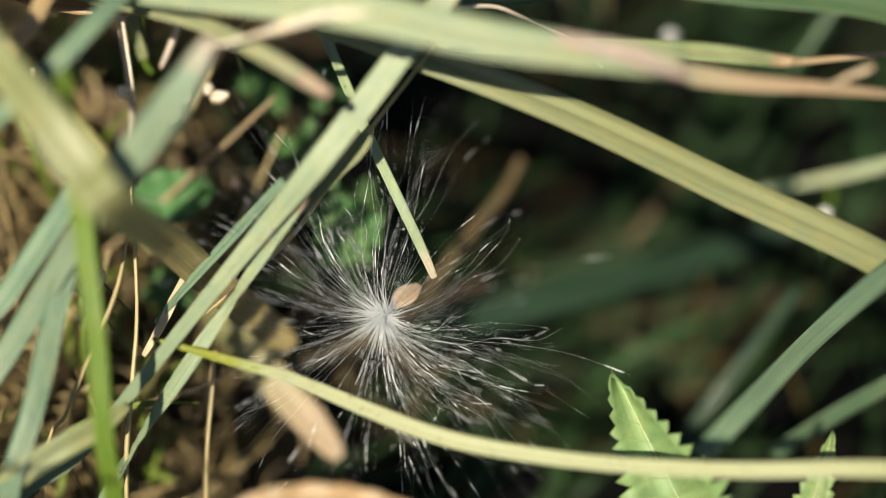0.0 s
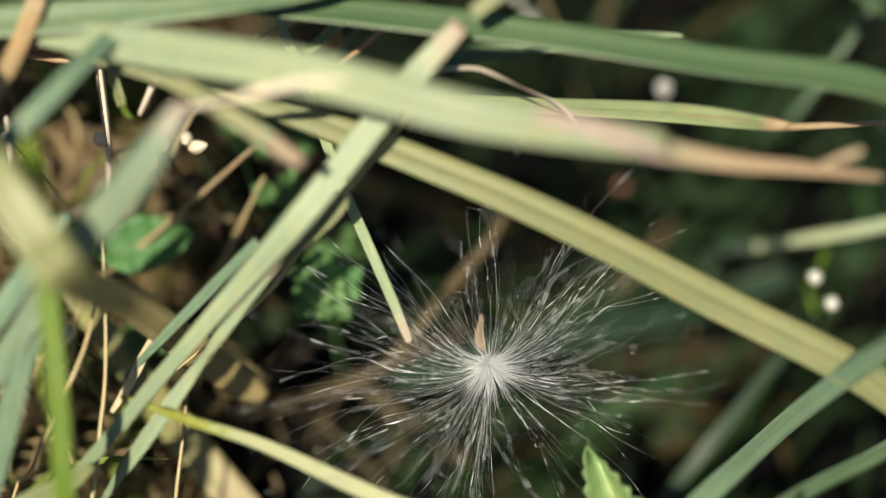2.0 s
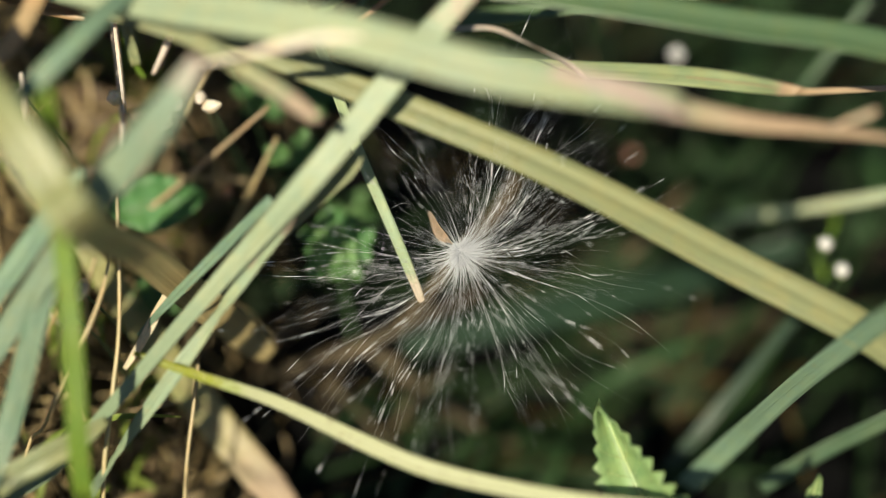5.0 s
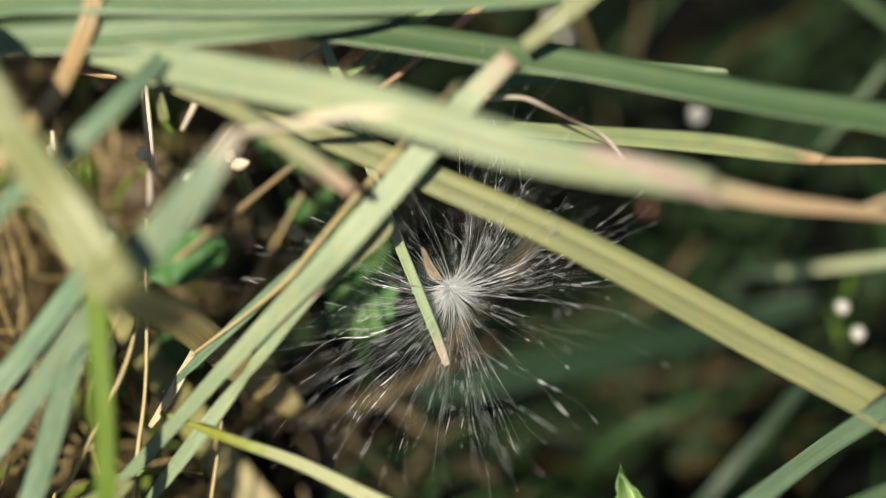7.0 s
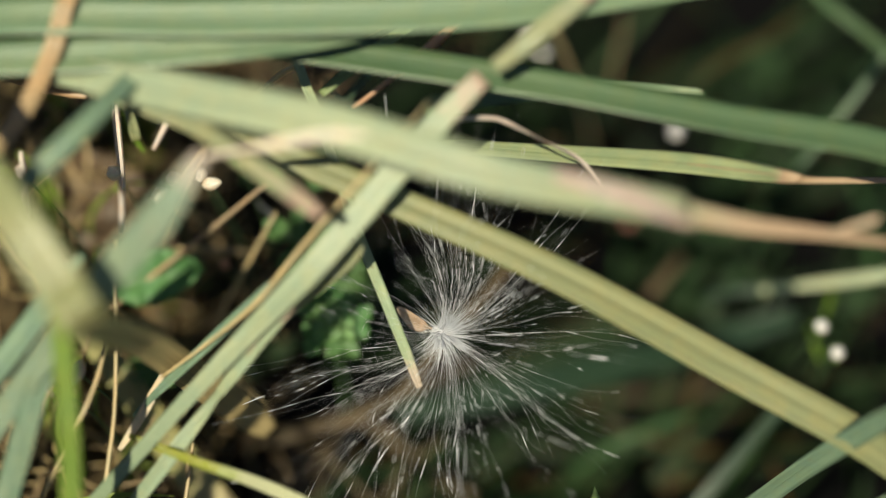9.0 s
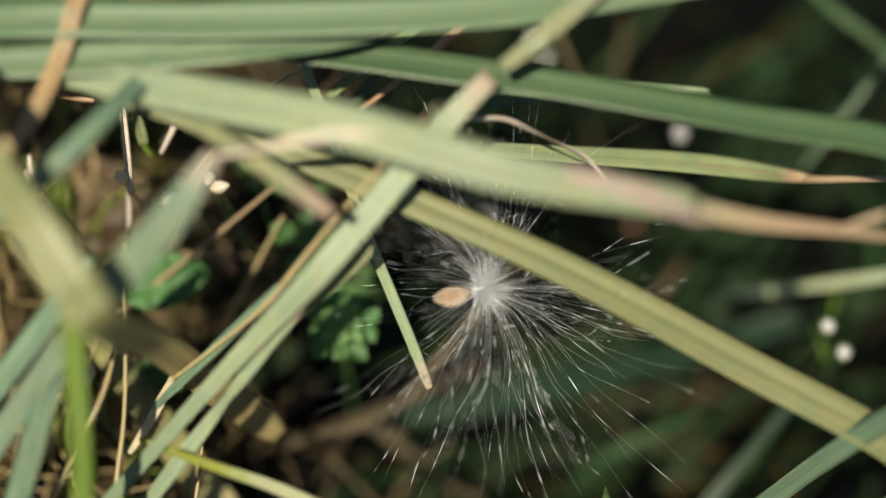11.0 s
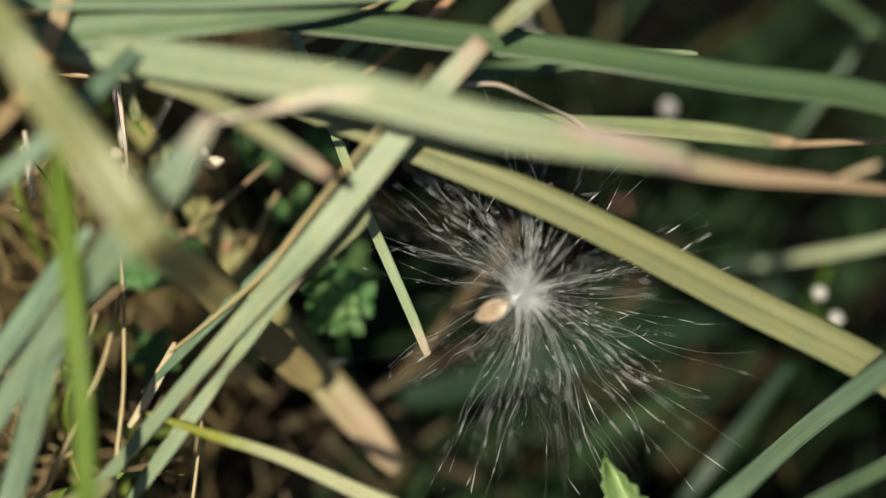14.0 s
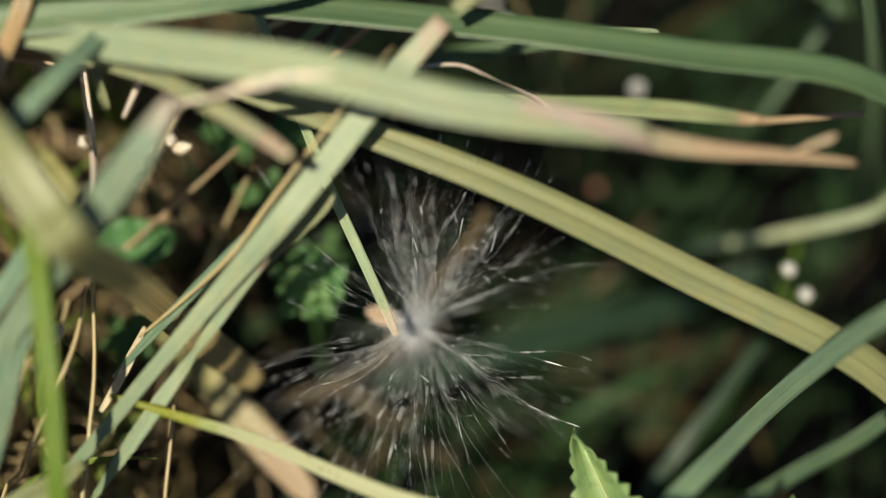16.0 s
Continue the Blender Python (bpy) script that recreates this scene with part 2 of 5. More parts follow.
def mesh_of(name, verts, faces, mat, uvs=None, smooth=True):
    me = bpy.data.meshes.new(name)
    me.from_pydata(verts, [], faces)
    if uvs:
        layer = me.uv_layers.new(name="UVMap")
        for loop in me.loops:
            layer.data[loop.index].uv = uvs[loop.vertex_index]
    me.materials.append(mat)
    if smooth:
        for p in me.polygons:
            p.use_smooth = True
    return me


def glide(points, widths, steps):
    """Smooth curve (Catmull-Rom) through a few points, with widths."""
    P = [Vector(p) for p in points]
    out = []
    n = len(P)
    for i in range(n - 1):
        p0, p1, p2, p3 = P[max(i - 1, 0)], P[i], P[i + 1], P[min(i + 2, n - 1)]
        w1, w2 = widths[i], widths[i + 1]
        for k in range(steps + (i == n - 2)):
            s = k / steps
            q = 0.5 * ((2 * p1) + (p2 - p0) * s + (2 * p0 - 5 * p1 + 4 * p2 - p3) * s * s + (3 * p1 - p0 - 3 * p2 + p3) * s ** 3)
            out.append((q, w1 + (w2 - w1) * s))
    return out


TOWARD = Vector((0, -0.47, 0.88))


def strip(points, widths, turn, fold=0.15, thick=0.09, steps=6, curl=0.0, twist=()):
    """Vertices, faces and uvs of a folded blade with thickness. Millimetres in, metres out."""
    rows = glide(points, widths, steps)
    verts, uvs, faces = [], [], []
    n = len(rows)
    across = (-0.5, -0.27, 0.0, 0.27, 0.5)
    lift = (0.5, 0.17, -0.32, 0.17, 0.5)
    for i, (q, w) in enumerate(rows):
        tangent = (rows[min(i + 1, n - 1)][0] - rows[max(i - 1, 0)][0]).normalized()
        side = tangent.cross(TOWARD)
        side = side.normalized() if side.length > 1e-4 else Vector((1, 0, 0))
        face = side.cross(tangent).normalized()
        a = radians(turn + curl * i / n + (float(np.interp(i / (n - 1) * (len(twist) - 1), range(len(twist)), twist)) if twist else 0))
        side, face = side * math.cos(a) + face * math.sin(a), face * math.cos(a) - side * math.sin(a)
        h = thick * (0.35 + 0.65 * min(1, w / 3))
        for layer in (1, -1):
            for k, l in zip(across, lift):
                edge = 1 - 0.75 * abs(2 * k) ** 3
                verts.append((q + side * (k * w) + face * (l * fold * w + layer * 0.5 * h * edge * (1.6 if k == 0 else 1))) * 0.001)
                uvs.append((k + 0.5, i / (n - 1)))
    for i in range(n - 1):
        a, b = i * 10, (i + 1) * 10
        for k in range(4):
            faces.append((a + k, a + k + 1, b + k + 1, b + k))
            faces.append((a + 5 + k + 1, a + 5 + k, b + 5 + k, b + 5 + k + 1))
        faces.append((a, b, b + 5, a + 5))
        faces.append((a + 4, a + 9, b + 9, b + 4))
    faces.append((0, 5, 6, 7, 8, 9, 4, 3, 2, 1))
    e = (n - 1) * 10
    faces.append((e, e + 1, e + 2, e + 3, e + 4, e + 9, e + 8, e + 7, e + 6, e + 5))
    return verts, faces, uvs


LABELS = {
    "grass_green": "green grass blade with fine lengthwise veins", "grass_glaucous": "grey-green grass blade, dull and ribbed",
    "grass_glaucous_dry_tip": "grey-green grass blade ending in a broken dry tip", "grass_bluish_dry_tip": "dull bluish-green grass blade with a torn dry tip",
    "grass_sun_tint": "grass stalk reaching into the hollow, sunlight put into its pale colour", "grass_shade_tint": "soft blue-green grass blade, shade put into its colour", "dry_twig": "thick dull brown dead stalk across the hollow", "grass_low": "narrow mid-green grass blade low in the hollow", "grass_pale": "broad pale yellow-green grass blade lying across",
    "grass_rusty_base": "long pale yellow-green grass blade with a rusty base", "grass_pale_dry_tip": "broad pale grass blade withering to a brown twisted end", "grass_pink_tip": "pale grass blade with a dry pinkish tip",
    "grass_stub": "narrow green grass blade with a bleached blunt end", "grass_shade_dark": "green grass blade, colour darkened for the hollow's shade", "grass_grey_green": "grey-green grass blade low in the hollow", "grass_deep": "deep green grass blade, half shade put into its colour",
    "stem_fresh_green": "bright fresh green upright grass stem", "grass_yellowing": "yellow-green grass blade drying to tan along its length",
    "grass_jointed": "green grass blade pinched into a brown thread-like end", "straw": "thin dry straw-coloured grass stem",
    "dry_tan": "dry tan grass blade", "olive_tan": "olive grass blade fading to a dry tan tip", "olive_to_tan": "long olive grass blade with a broad dry tan end", "grass_faded": "faded pale dry grass blade", "dry_ochre": "thin ochre dry stem, colour darkened for the hollow's shade", "dry_muted": "dull brown dry stem low in the grass", "dead_brown": "dead brown grass stem on dark soil",
    "grass_sage": "broad dull green grass blade lying across", "bleached_patch": "pale lilac strip laid over a grass blade as its bleached patch", "dry_pale_straw": "short pale withered grass leaf",
    "bleached_dry": "bleached papery dry grass scrap",
}


DRY_FROM = {"grass_bluish_dry_tip": 0.93, "grass_glaucous_dry_tip": 0.93, "grass_pale_dry_tip": 0.72, "grass_pink_tip": 0.9, "grass_yellowing": 0.12, "grass_jointed": 0.65, "grass_stub": 0.86, "olive_tan": 0.68, "olive_to_tan": 0.7}


def trimmed(verts, faces, mat, uvs):
    """The faces with just the vertices that they use."""
    used = sorted({k for f in faces for k in f})
    at = {k: i for i, k in enumerate(used)}
    return [verts[k] for k in used], [tuple(at[k] for k in f) for f in faces], mat, [uvs[k] for k in used]


def blade(mat, turn, points, widths, fold=0.16, curl=0.0, twist=(), name="grass_blade"):
    verts, faces, uvs = strip(points, widths, turn, fold, curl=curl, twist=twist)
    cut = DRY_FROM.get(mat.name, 2)
    green = [f for f in faces if min(uvs[k][1] for k in f) < cut]
    dry = [f for f in faces if min(uvs[k][1] for k in f) >= cut]
    ob = new(name, mesh_of(name, *trimmed(verts, green, mat, uvs)))
    if dry:
        tip = new("dry_tip", mesh_of("dry_tip", *trimmed(verts, dry, mat, uvs)))
        tip.parent = ob
        tagged(tip, "dry faded tip")
    if max(widths) > 2.2:
        line = [Vector(verts[i]) * 1000 for i in range(2, int(len(verts) * min(1, cut)) - 10, 20)]
        if len(line) > 3:
            v, f, u = tube(line, [0.3] * (len(line) - 1) + [0.1], 5, 2)
            rib = new("midrib", mesh_of("midrib", v, f, mat, u))
            rib.parent = ob
    return tagged(ob, LABELS[mat.name], "grass", "grass blades of the tussock")


def tube(points, widths, sides=6, steps=5):
    rows = glide(points, widths, steps)
    verts, uvs, faces = [], [], []
    n = len(rows)
    for i, (q, w) in enumerate(rows):
        tangent = (rows[min(i + 1, n - 1)][0] - rows[max(i - 1, 0)][0]).normalized()
        a = tangent.orthogonal().normalized() if i == 0 else (a - tangent * a.dot(tangent)).normalized()
        b = tangent.cross(a)
        for k in range(sides):
            t = 2 * math.pi * k / sides
            verts.append((q + (a * math.cos(t) + b * math.sin(t)) * (w / 2)) * 0.001)
            uvs.append((abs(2 * k / sides - 1), i / (n - 1)))
    for i in range(n - 1):
        for k in range(sides):
            j = (k + 1) % sides
            faces.append((i * sides + k, i * sides + j, (i + 1) * sides + j, (i + 1) * sides + k))
    faces.append(tuple(reversed(range(sides))))
    faces.append(tuple(range((n - 1) * sides, n * sides)))
    return verts, faces, uvs


def stem(mat, turn, points, widths, name="dry_stem"):
    verts, faces, uvs = tube(points, widths)
    ob = new(name, mesh_of(name, verts, faces, mat, uvs))
    return tagged(ob, LABELS[mat.name], "stem", "stems of the tussock")


# ---- ground ----
def build_ground():
    edges = [-300, -60, -12, -3, -1, -0.5, -0.3]
    inner = [(-0.3 + 0.6 * i / 100) for i in range(1, 100)]
    line = edges + inner + [-e for e in reversed(edges)]
    verts = [(x, y + 0.1, rise(x, y + 0.1)) for y in line for x in line]
    n = len(line)
    faces = [(r * n + c, r * n + c + 1, (r + 1) * n + c + 1, (r + 1) * n + c) for r in range(n - 1) for c in range(n - 1)]
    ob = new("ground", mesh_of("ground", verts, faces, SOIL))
    tagged(ob, "crumbly soil, its hollow coloured near black for shade, brown thatch on the mound", "ground", kind="structure")


build_ground()

# ---- broad blades lying across ----
blade(PALE_DRY, 14.0, [(-145.3, 152.4, -4.0), (-134.0, 149.6, 48.9), (-114.2, 144.8, 102.6), (-94.8, 140.1, 122.3), (-68.1, 133.6, 124.2), (-47.6, 126.7, 128.4), (-19.2, 117.2, 133.7), (7.0, 108.3, 134.7), (33.1, 105.9, 130.6), (38.0, 107.9, 125.0), (48.3, 106.7, 123.6), (58.8, 106.3, 122.5), (72.5, 105.8, 120.3)], [2.4, 3.6, 4, 4, 5.2, 7.2, 7.6, 6.6, 5, 4.1, 3, 2.2, 1], fold=0.09)
blade(BLEACHED, 20.0, [(60.4, 106.0, 122.9), (63.1, 106.2, 124.9), (66.0, 106.6, 126.3), (67.4, 107.2, 126.7)], [0.3, 0.9, 1.2, 0.4])
blade(DEEP, 25.0, [(-147.3, 158.6, -4.0), (-135.7, 157.2, 48.5), (-115.7, 154.6, 102.6), (-95.8, 152.1, 121.2), (-61.2, 147.7, 121.8), (-33.0, 142.0, 121.7), (-11.3, 138.1, 122.4), (17.7, 133.2, 122.7), (46.1, 127.5, 122.6), (76.6, 122.6, 120.4), (96.3, 119.5, 101.0), (116.2, 116.3, 48.2), (127.6, 114.4, -4.0)], [3.3, 5, 5.5, 5.5, 6.1, 6.5, 6.2, 6.1, 6.1, 6.3, 6.3, 5.7, 3.8])
blade(SAGE, 20.0, [(-138.3, 139.2, -4.0), (-126.5, 139.4, 51.0), (-105.3, 139.7, 107.3), (-85.4, 140.0, 127.4), (-39.6, 140.7, 129.6), (7.5, 142.1, 132.3), (63.8, 150.2, 135.2), (83.7, 151.6, 115.9), (105.9, 153.2, 54.1), (117.9, 154.1, -4.0)], [4, 6, 6.7, 6.7, 7.8, 7.2, 5.4, 5.4, 4.9, 3.2])
blade(SAGE, 20.0, [(-141.1, 128.9, -4.0), (-129.4, 129.8, 49.4), (-108.8, 131.3, 103.0), (-89.0, 132.8, 123.6), (-62.1, 134.9, 126.2), (-39.5, 136.4, 127.4), (-24.5, 138.3, 127.3), (-13.2, 140.2, 127.2)], [3.6, 5.5, 6.1, 6.1, 7.4, 6, 4, 0.81])
blade(PINK_TIP, 10.0, [(-140.2, 164.2, -4.0), (-129.4, 160.1, 47.3), (-111.0, 153.0, 100.8), (-92.3, 145.8, 118.3), (-72.8, 138.2, 118.1), (-52.4, 127.5, 122.4), (-43.3, 123.3, 123.2), (-33.4, 114.5, 127.1), (-25.7, 108.9, 126.8), (-20.9, 105.3, 126.2)], [2.1, 3.2, 3.5, 3.5, 3.7, 2.7, 2.9, 3, 2.7, 1.4])
blade(GLAUCOUS_DRY, 10.0, [(-116.2, 31.0, -4.0), (-111.5, 38.0, 22.6), (-98.2, 46.2, 55.6), (-81.1, 56.7, 74.0), (-69.8, 63.6, 77.6), (-57.2, 75.2, 85.3), (-46.2, 85.8, 92.3), (-34.8, 95.8, 100.3), (-24.4, 103.0, 109.7), (-14.8, 112.9, 115.6), (-5.1, 122.9, 122.0), (4.3, 131.4, 127.7)], [1.35, 2.07, 2.34, 2.34, 2.43, 2.52, 2.79, 3.51, 4.6, 4.8, 4.6, 3.4])
blade(GLAUCOUS_DRY, 25.0, twist=[0, 0, 10, -15, 38, -35, 30, -40, 10], points=[(-92.7, 17.5, -4.0), (-86.6, 26.4, 20.6), (-77.3, 40.1, 50.1), (-66.6, 55.9, 71.1), (-59.9, 65.8, 76.3), (-49.3, 77.6, 85.2), (-40.5, 87.4, 91.7), (-34.0, 94.4, 98.0), (-26.9, 100.6, 104.0)], widths=[1.62, 2.34, 2.61, 2.61, 2.7, 2.79, 2.79, 2.88, 2.6])
blade(GLAUCOUS, 25.0, [(-56.8, 86.5, 83.4), (-49.3, 91.3, 89.9), (-40.2, 98.0, 96.0), (-31.1, 104.0, 103.2)], [0.69, 2, 2.4, 1.8])
blade(PALE, 12.0, [(-35.0, 96.3, 93.5), (-28.6, 100.8, 98.7), (-22.8, 104.8, 103.1), (-18.5, 107.4, 105.9), (-16.5, 109.0, 107.4), (-15.7, 110.0, 108.2)], [1.4, 2.6, 3.4, 3.4, 2.8, 1.0])
blade(BLEACHED, 15.0, [(-58.9, 80.6, 81.6), (-56.0, 84.6, 83.7), (-53.2, 89.2, 86.2), (-50.9, 94.6, 87.7)], [0.86, 1.8, 1.9, 0.65])
blade(BLUISH_DRY, 12.0, [(-116.8, 29.8, -4.0), (-110.2, 38.1, 34.2), (-99.7, 51.4, 63.8), (-88.6, 65.5, 85.6), (-79.4, 77.2, 93.1), (-70.0, 87.0, 102.0), (-61.7, 92.0, 112.2), (-53.4, 96.4, 122.0), (-45.4, 102.7, 129.1), (-38.6, 111.0, 134.7)], [2.4, 3.6, 4, 4, 4.6, 4.7, 5.3, 6.4, 6, 2.3])
blade(GLAUCOUS, 18.0, [(-94.9, 11.5, -4.0), (-91.4, 21.3, 32.7), (-85.9, 36.8, 60.6), (-80.0, 53.7, 81.8), (-75.1, 67.4, 89.1), (-71.8, 76.4, 95.2), (-69.3, 83.6, 100.2), (-66.6, 90.4, 103.8), (-63.3, 97.2, 107.5)], [2.7, 4, 4.5, 4.5, 4.7, 4.9, 4.6, 4, 1.6])
blade(GLAUCOUS, 20.0, [(-118.3, 42.0, -4.0), (-111.0, 50.0, 37.6), (-99.2, 63.0, 72.7), (-86.7, 76.8, 94.1), (-79.0, 85.4, 98.7), (-70.8, 94.3, 104.7), (-66.1, 99.7, 108.8), (-61.8, 104.8, 111.5)], [2.5, 3.7, 4.1, 4.1, 4.7, 4.7, 4.1, 1.4])
blade(GLAUCOUS, 15.0, [(-122.0, 72.8, -4.0), (-112.4, 79.3, 48.0), (-94.3, 91.7, 93.4), (-79.4, 102.0, 120.0), (-67.6, 110.1, 126.8), (-58.3, 120.2, 129.7), (-51.5, 134.3, 126.0), (-44.5, 144.3, 127.5)], [2, 2.9, 3.3, 3.3, 3.7, 3.7, 3.4, 2.9])
blade(FADED, 10.0, [(-45.7, 200.2, -4.0), (-49.8, 188.2, 44.1), (-57.9, 163.9, 117.6), (-64.0, 145.4, 131.9), (-67.7, 134.4, 127.4), (-72.1, 122.2, 124.7), (-81.6, 109.3, 120.5), (-93.6, 92.9, 94.8), (-107.1, 74.2, 39.5), (-114.5, 64.3, -4.0)], [1.7, 2.5, 2.8, 2.8, 2.9, 2.7, 2.6, 2.6, 2.3, 1.6])
blade(LIVELY, 10.0, [(-61.6, 105.5, 134.3), (-62.6, 101.7, 127.3), (-62.5, 97.1, 121.1), (-62.0, 89.3, 114.5), (-61.5, 80.9, 108.7), (-60.9, 72.3, 103.0), (-60.7, 56.9, 91.0), (-60.5, 41.1, 65.1), (-60.2, 21.3, 36.4), (-60.1, 10.6, -4.0)], [1.6, 3.6, 3.5, 3.2, 3.3, 3.3, 3.2, 3.2, 2.9, 1.9])
blade(PALE, 10.0, [(-59.8, 69.7, 85.3), (-64.6, 65.5, 85.6), (-71.2, 61.4, 85.9), (-80.0, 56.2, 83.2), (-96.6, 46.4, 65.5), (-109.7, 38.7, 33.3), (-118.7, 33.4, -4.0)], [1.4, 4.4, 4.5, 4.3, 4.3, 3.9, 2.6])

leaning = \
blade(RUSTY, 12.0, [(-143.4, 162.2, -4.0), (-132.3, 158.5, 49.1), (-112.9, 152.1, 104.1), (-93.9, 145.8, 122.9), (-73.8, 140.3, 121.5), (-55.8, 133.9, 119.9), (-30.5, 124.1, 114.4), (-11.0, 117.6, 110.3), (18.4, 106.3, 105.2), (48.3, 93.0, 97.5), (77.9, 78.8, 90.4), (96.9, 69.7, 69.1), (114.5, 61.3, 23.1), (116.5, 52.2, -4.0)], [2.6, 4, 4.4, 4.4, 4.5, 5, 5, 5.4, 6.1, 6.7, 6.9, 6.9, 6.2, 4.1], fold=0.06)

# ---- blades in the plane of the seed ----
blade(STUB, 12.0, [(-45.8, 212.0, -4.0), (-43.0, 201.0, 44.5), (-38.1, 181.9, 101.1), (-33.4, 163.6, 111.3), (-30.1, 150.7, 106.8), (-25.7, 140.0, 103.4), (-21.3, 128.2, 102.0), (-17.1, 116.7, 100.7), (-12.2, 106.8, 95.3), (-7.7, 97.6, 90.3), (-5.4, 92.6, 87.5), (-5.0, 91.8, 87.1)], [1.1, 1.7, 1.9, 1.9, 1.9, 1.9, 1.9, 2, 2, 1.9, 1.4, 0.82])
blade(YELLOW_DRY, 14.0, [(-56.3, 81.9, 86.1), (-43.9, 76.8, 88.4), (-30.5, 72.9, 86.3), (-14.7, 65.9, 85.1), (-3.9, 61.4, 85.1), (8.6, 58.0, 85.9), (23.7, 55.1, 86.9), (44.3, 52.8, 88.3), (71.9, 51.1, 90.0), (91.9, 49.8, 77.7), (107.4, 48.8, 36.0), (118.0, 48.1, -4.0)], [0.7, 1.6, 2.2, 2.8, 2.9, 2.7, 2.6, 2.7, 2.9, 2.9, 2.7, 2.0])
blade(JOINTED, 20.0, [(-3.0, 134.5, 100.8), (3.3, 134.4, 100.8), (20.4, 134.8, 98.7), (42.1, 134.9, 96.6), (56.7, 134.8, 94.3), (63.3, 135.3, 92.1), (67.1, 134.8, 91.9), (69.7, 133.4, 93.7), (85.5, 130.3, 99.7)], [2, 2.9, 3.6, 4.3, 4.1, 3.1, 2, 1.3, 1.2])
blade(WHITE_DRY, 15.0, [(0.6, 129.4, 118.0), (7.0, 130.8, 116.4), (12.0, 129.0, 115.5), (17.7, 127.9, 112.5), (22.5, 126.9, 109.5), (26.9, 122.9, 107.5)], [0.53, 0.99, 1.8, 2.2, 1.5, 0.27], curl=130)
blade(DEEP, 20.0, [(-5.3, 149.0, 90.9), (3.6, 151.1, 92.2), (21.1, 150.5, 97.1), (37.6, 150.9, 97.5), (49.3, 150.2, 97.3)], [4.8, 4.5, 3.5, 2.1, 0.94])
stem(STRAW, 0.0, [(-60.5, 99.7, 94.4), (-61.5, 90.7, 92.8), (-64.0, 83.1, 90.7), (-67.7, 77.5, 86.3), (-72.3, 70.5, 79.9), (-80.1, 64.8, 64.9), (-100.0, 24.0, -4.0)], [0.4, 0.8, 0.8, 0.75, 0.75, 0.8, 0.8])
stem(STRAW, 0.0, [(-59.9, 113.3, 101.1), (-59.3, 88.9, 88.1), (-60.5, 76.3, 81.4), (-62.2, 61.9, 73.7), (-64.3, 44.3, 53.3), (-66.1, 29.1, 29.5), (-67.4, 18.9, -4.0)], [0.6, 0.7, 0.85, 0.9, 0.9, 0.9, 0.7])
stem(STRAW, 0.0, [(-47.4, 84.9, 73.5), (-48.2, 78.2, 70.0), (-49.8, 65.0, 62.9), (-51.9, 47.4, 44.2), (-53.5, 33.8, 25.2), (-54.7, 24.0, -4.0)], [0.5, 0.7, 0.8, 0.8, 0.8, 0.6])
stem(STRAW, 0.0, [(-35.8, 134.0, 87.2), (-51.4, 124.9, 77.3), (-65.7, 117.3, 68.3), (-75.1, 113.6, 61.4)], [0.7, 1.0, 1.0, 0.9])
stem(STRAW, 0.0, [(-34.8, 130.9, 80.6), (-44.5, 118.9, 66.7), (-48.3, 114.6, 59.4)], [0.6, 0.9, 0.8])
stem(STRAW, 0.0, [(-69.8, 125.9, 70.4), (-56.8, 127.0, 71.0), (-41.9, 127.7, 68.8)], [0.8, 0.9, 0.7])
stem(WHITE_DRY, 0.0, [(-64.2, 148.3, 107.2), (-63.7, 140.2, 100.4), (-63.1, 131.4, 93.2), (-64.3, 124.6, 82.2)], [1.3, 1.5, 1.3, 1.1])
blade(PALE, 15.0, [(-62.6, 147.4, 106.7), (-61.7, 143.0, 101.9), (-60.3, 137.1, 96.3)], [1.8, 2.5, 1.8])
stem(WHITE_DRY, 0.0, [(-50.6, 144.5, 105.2), (-54.0, 139.2, 99.9), (-57.0, 135.7, 95.5)], [1.1, 1.5, 0.87])
stem(WHITE_DRY, 0.0, [(-77.0, 126.8, 108.3), (-76.2, 121.4, 105.4), (-76.9, 118.3, 98.8)], [0.82, 1.4, 0.83])
stem(STRAW, 0.0, [(-78.9, 125.9, -4.0), (-69.0, 130.7, 40.8), (-52.9, 138.5, 81.9), (-35.4, 147.0, 101.9), (-27.0, 151.2, 104.2), (-14.3, 157.3, 107.6), (-1.6, 163.7, 111.2), (15.8, 172.4, 99.3), (33.0, 181.1, 44.5), (43.1, 186.1, -4.0)], [0.51, 0.77, 0.86, 0.86, 1.3, 1.5, 1.3, 1.3, 1.2, 0.77])
blade(GREEN, 20.0, [(-25.2, 145.3, 101.2), (-18.4, 150.6, 104.1), (-10.0, 156.5, 107.2), (-1.6, 163.2, 110.9)], [1.6, 2.5, 2.5, 2.3])
stem(TAN, 0.0, [(-19.2, 143.0, 100.0), (-9.8, 149.8, 103.7), (-2.4, 155.6, 106.9), (3.8, 161.4, 110.0)], [0.97, 1.2, 2.1, 1.3])
# strip added over the broad blade to show its bleached lilac patch
blade(LILAC, 14.0, [(11.1, 110.9, 134.4), (16.3, 108.6, 134.6), (22.2, 106.5, 134.9), (28.0, 104.6, 134.5), (32.3, 102.8, 133.7), (36.2, 101.4, 132.9)], [0.45, 2, 2.6, 3, 2.3, 0.44], fold=0.09)
blade(GLAUCOUS_DRY, 10.0, [(26.1, 138.5, 117.7), (33.1, 137.8, 117.4), (38.0, 137.3, 117.3), (42.4, 137.1, 117.2), (43.6, 136.9, 117.1)], [0.34, 0.77, 0.99, 0.77, 0.26])
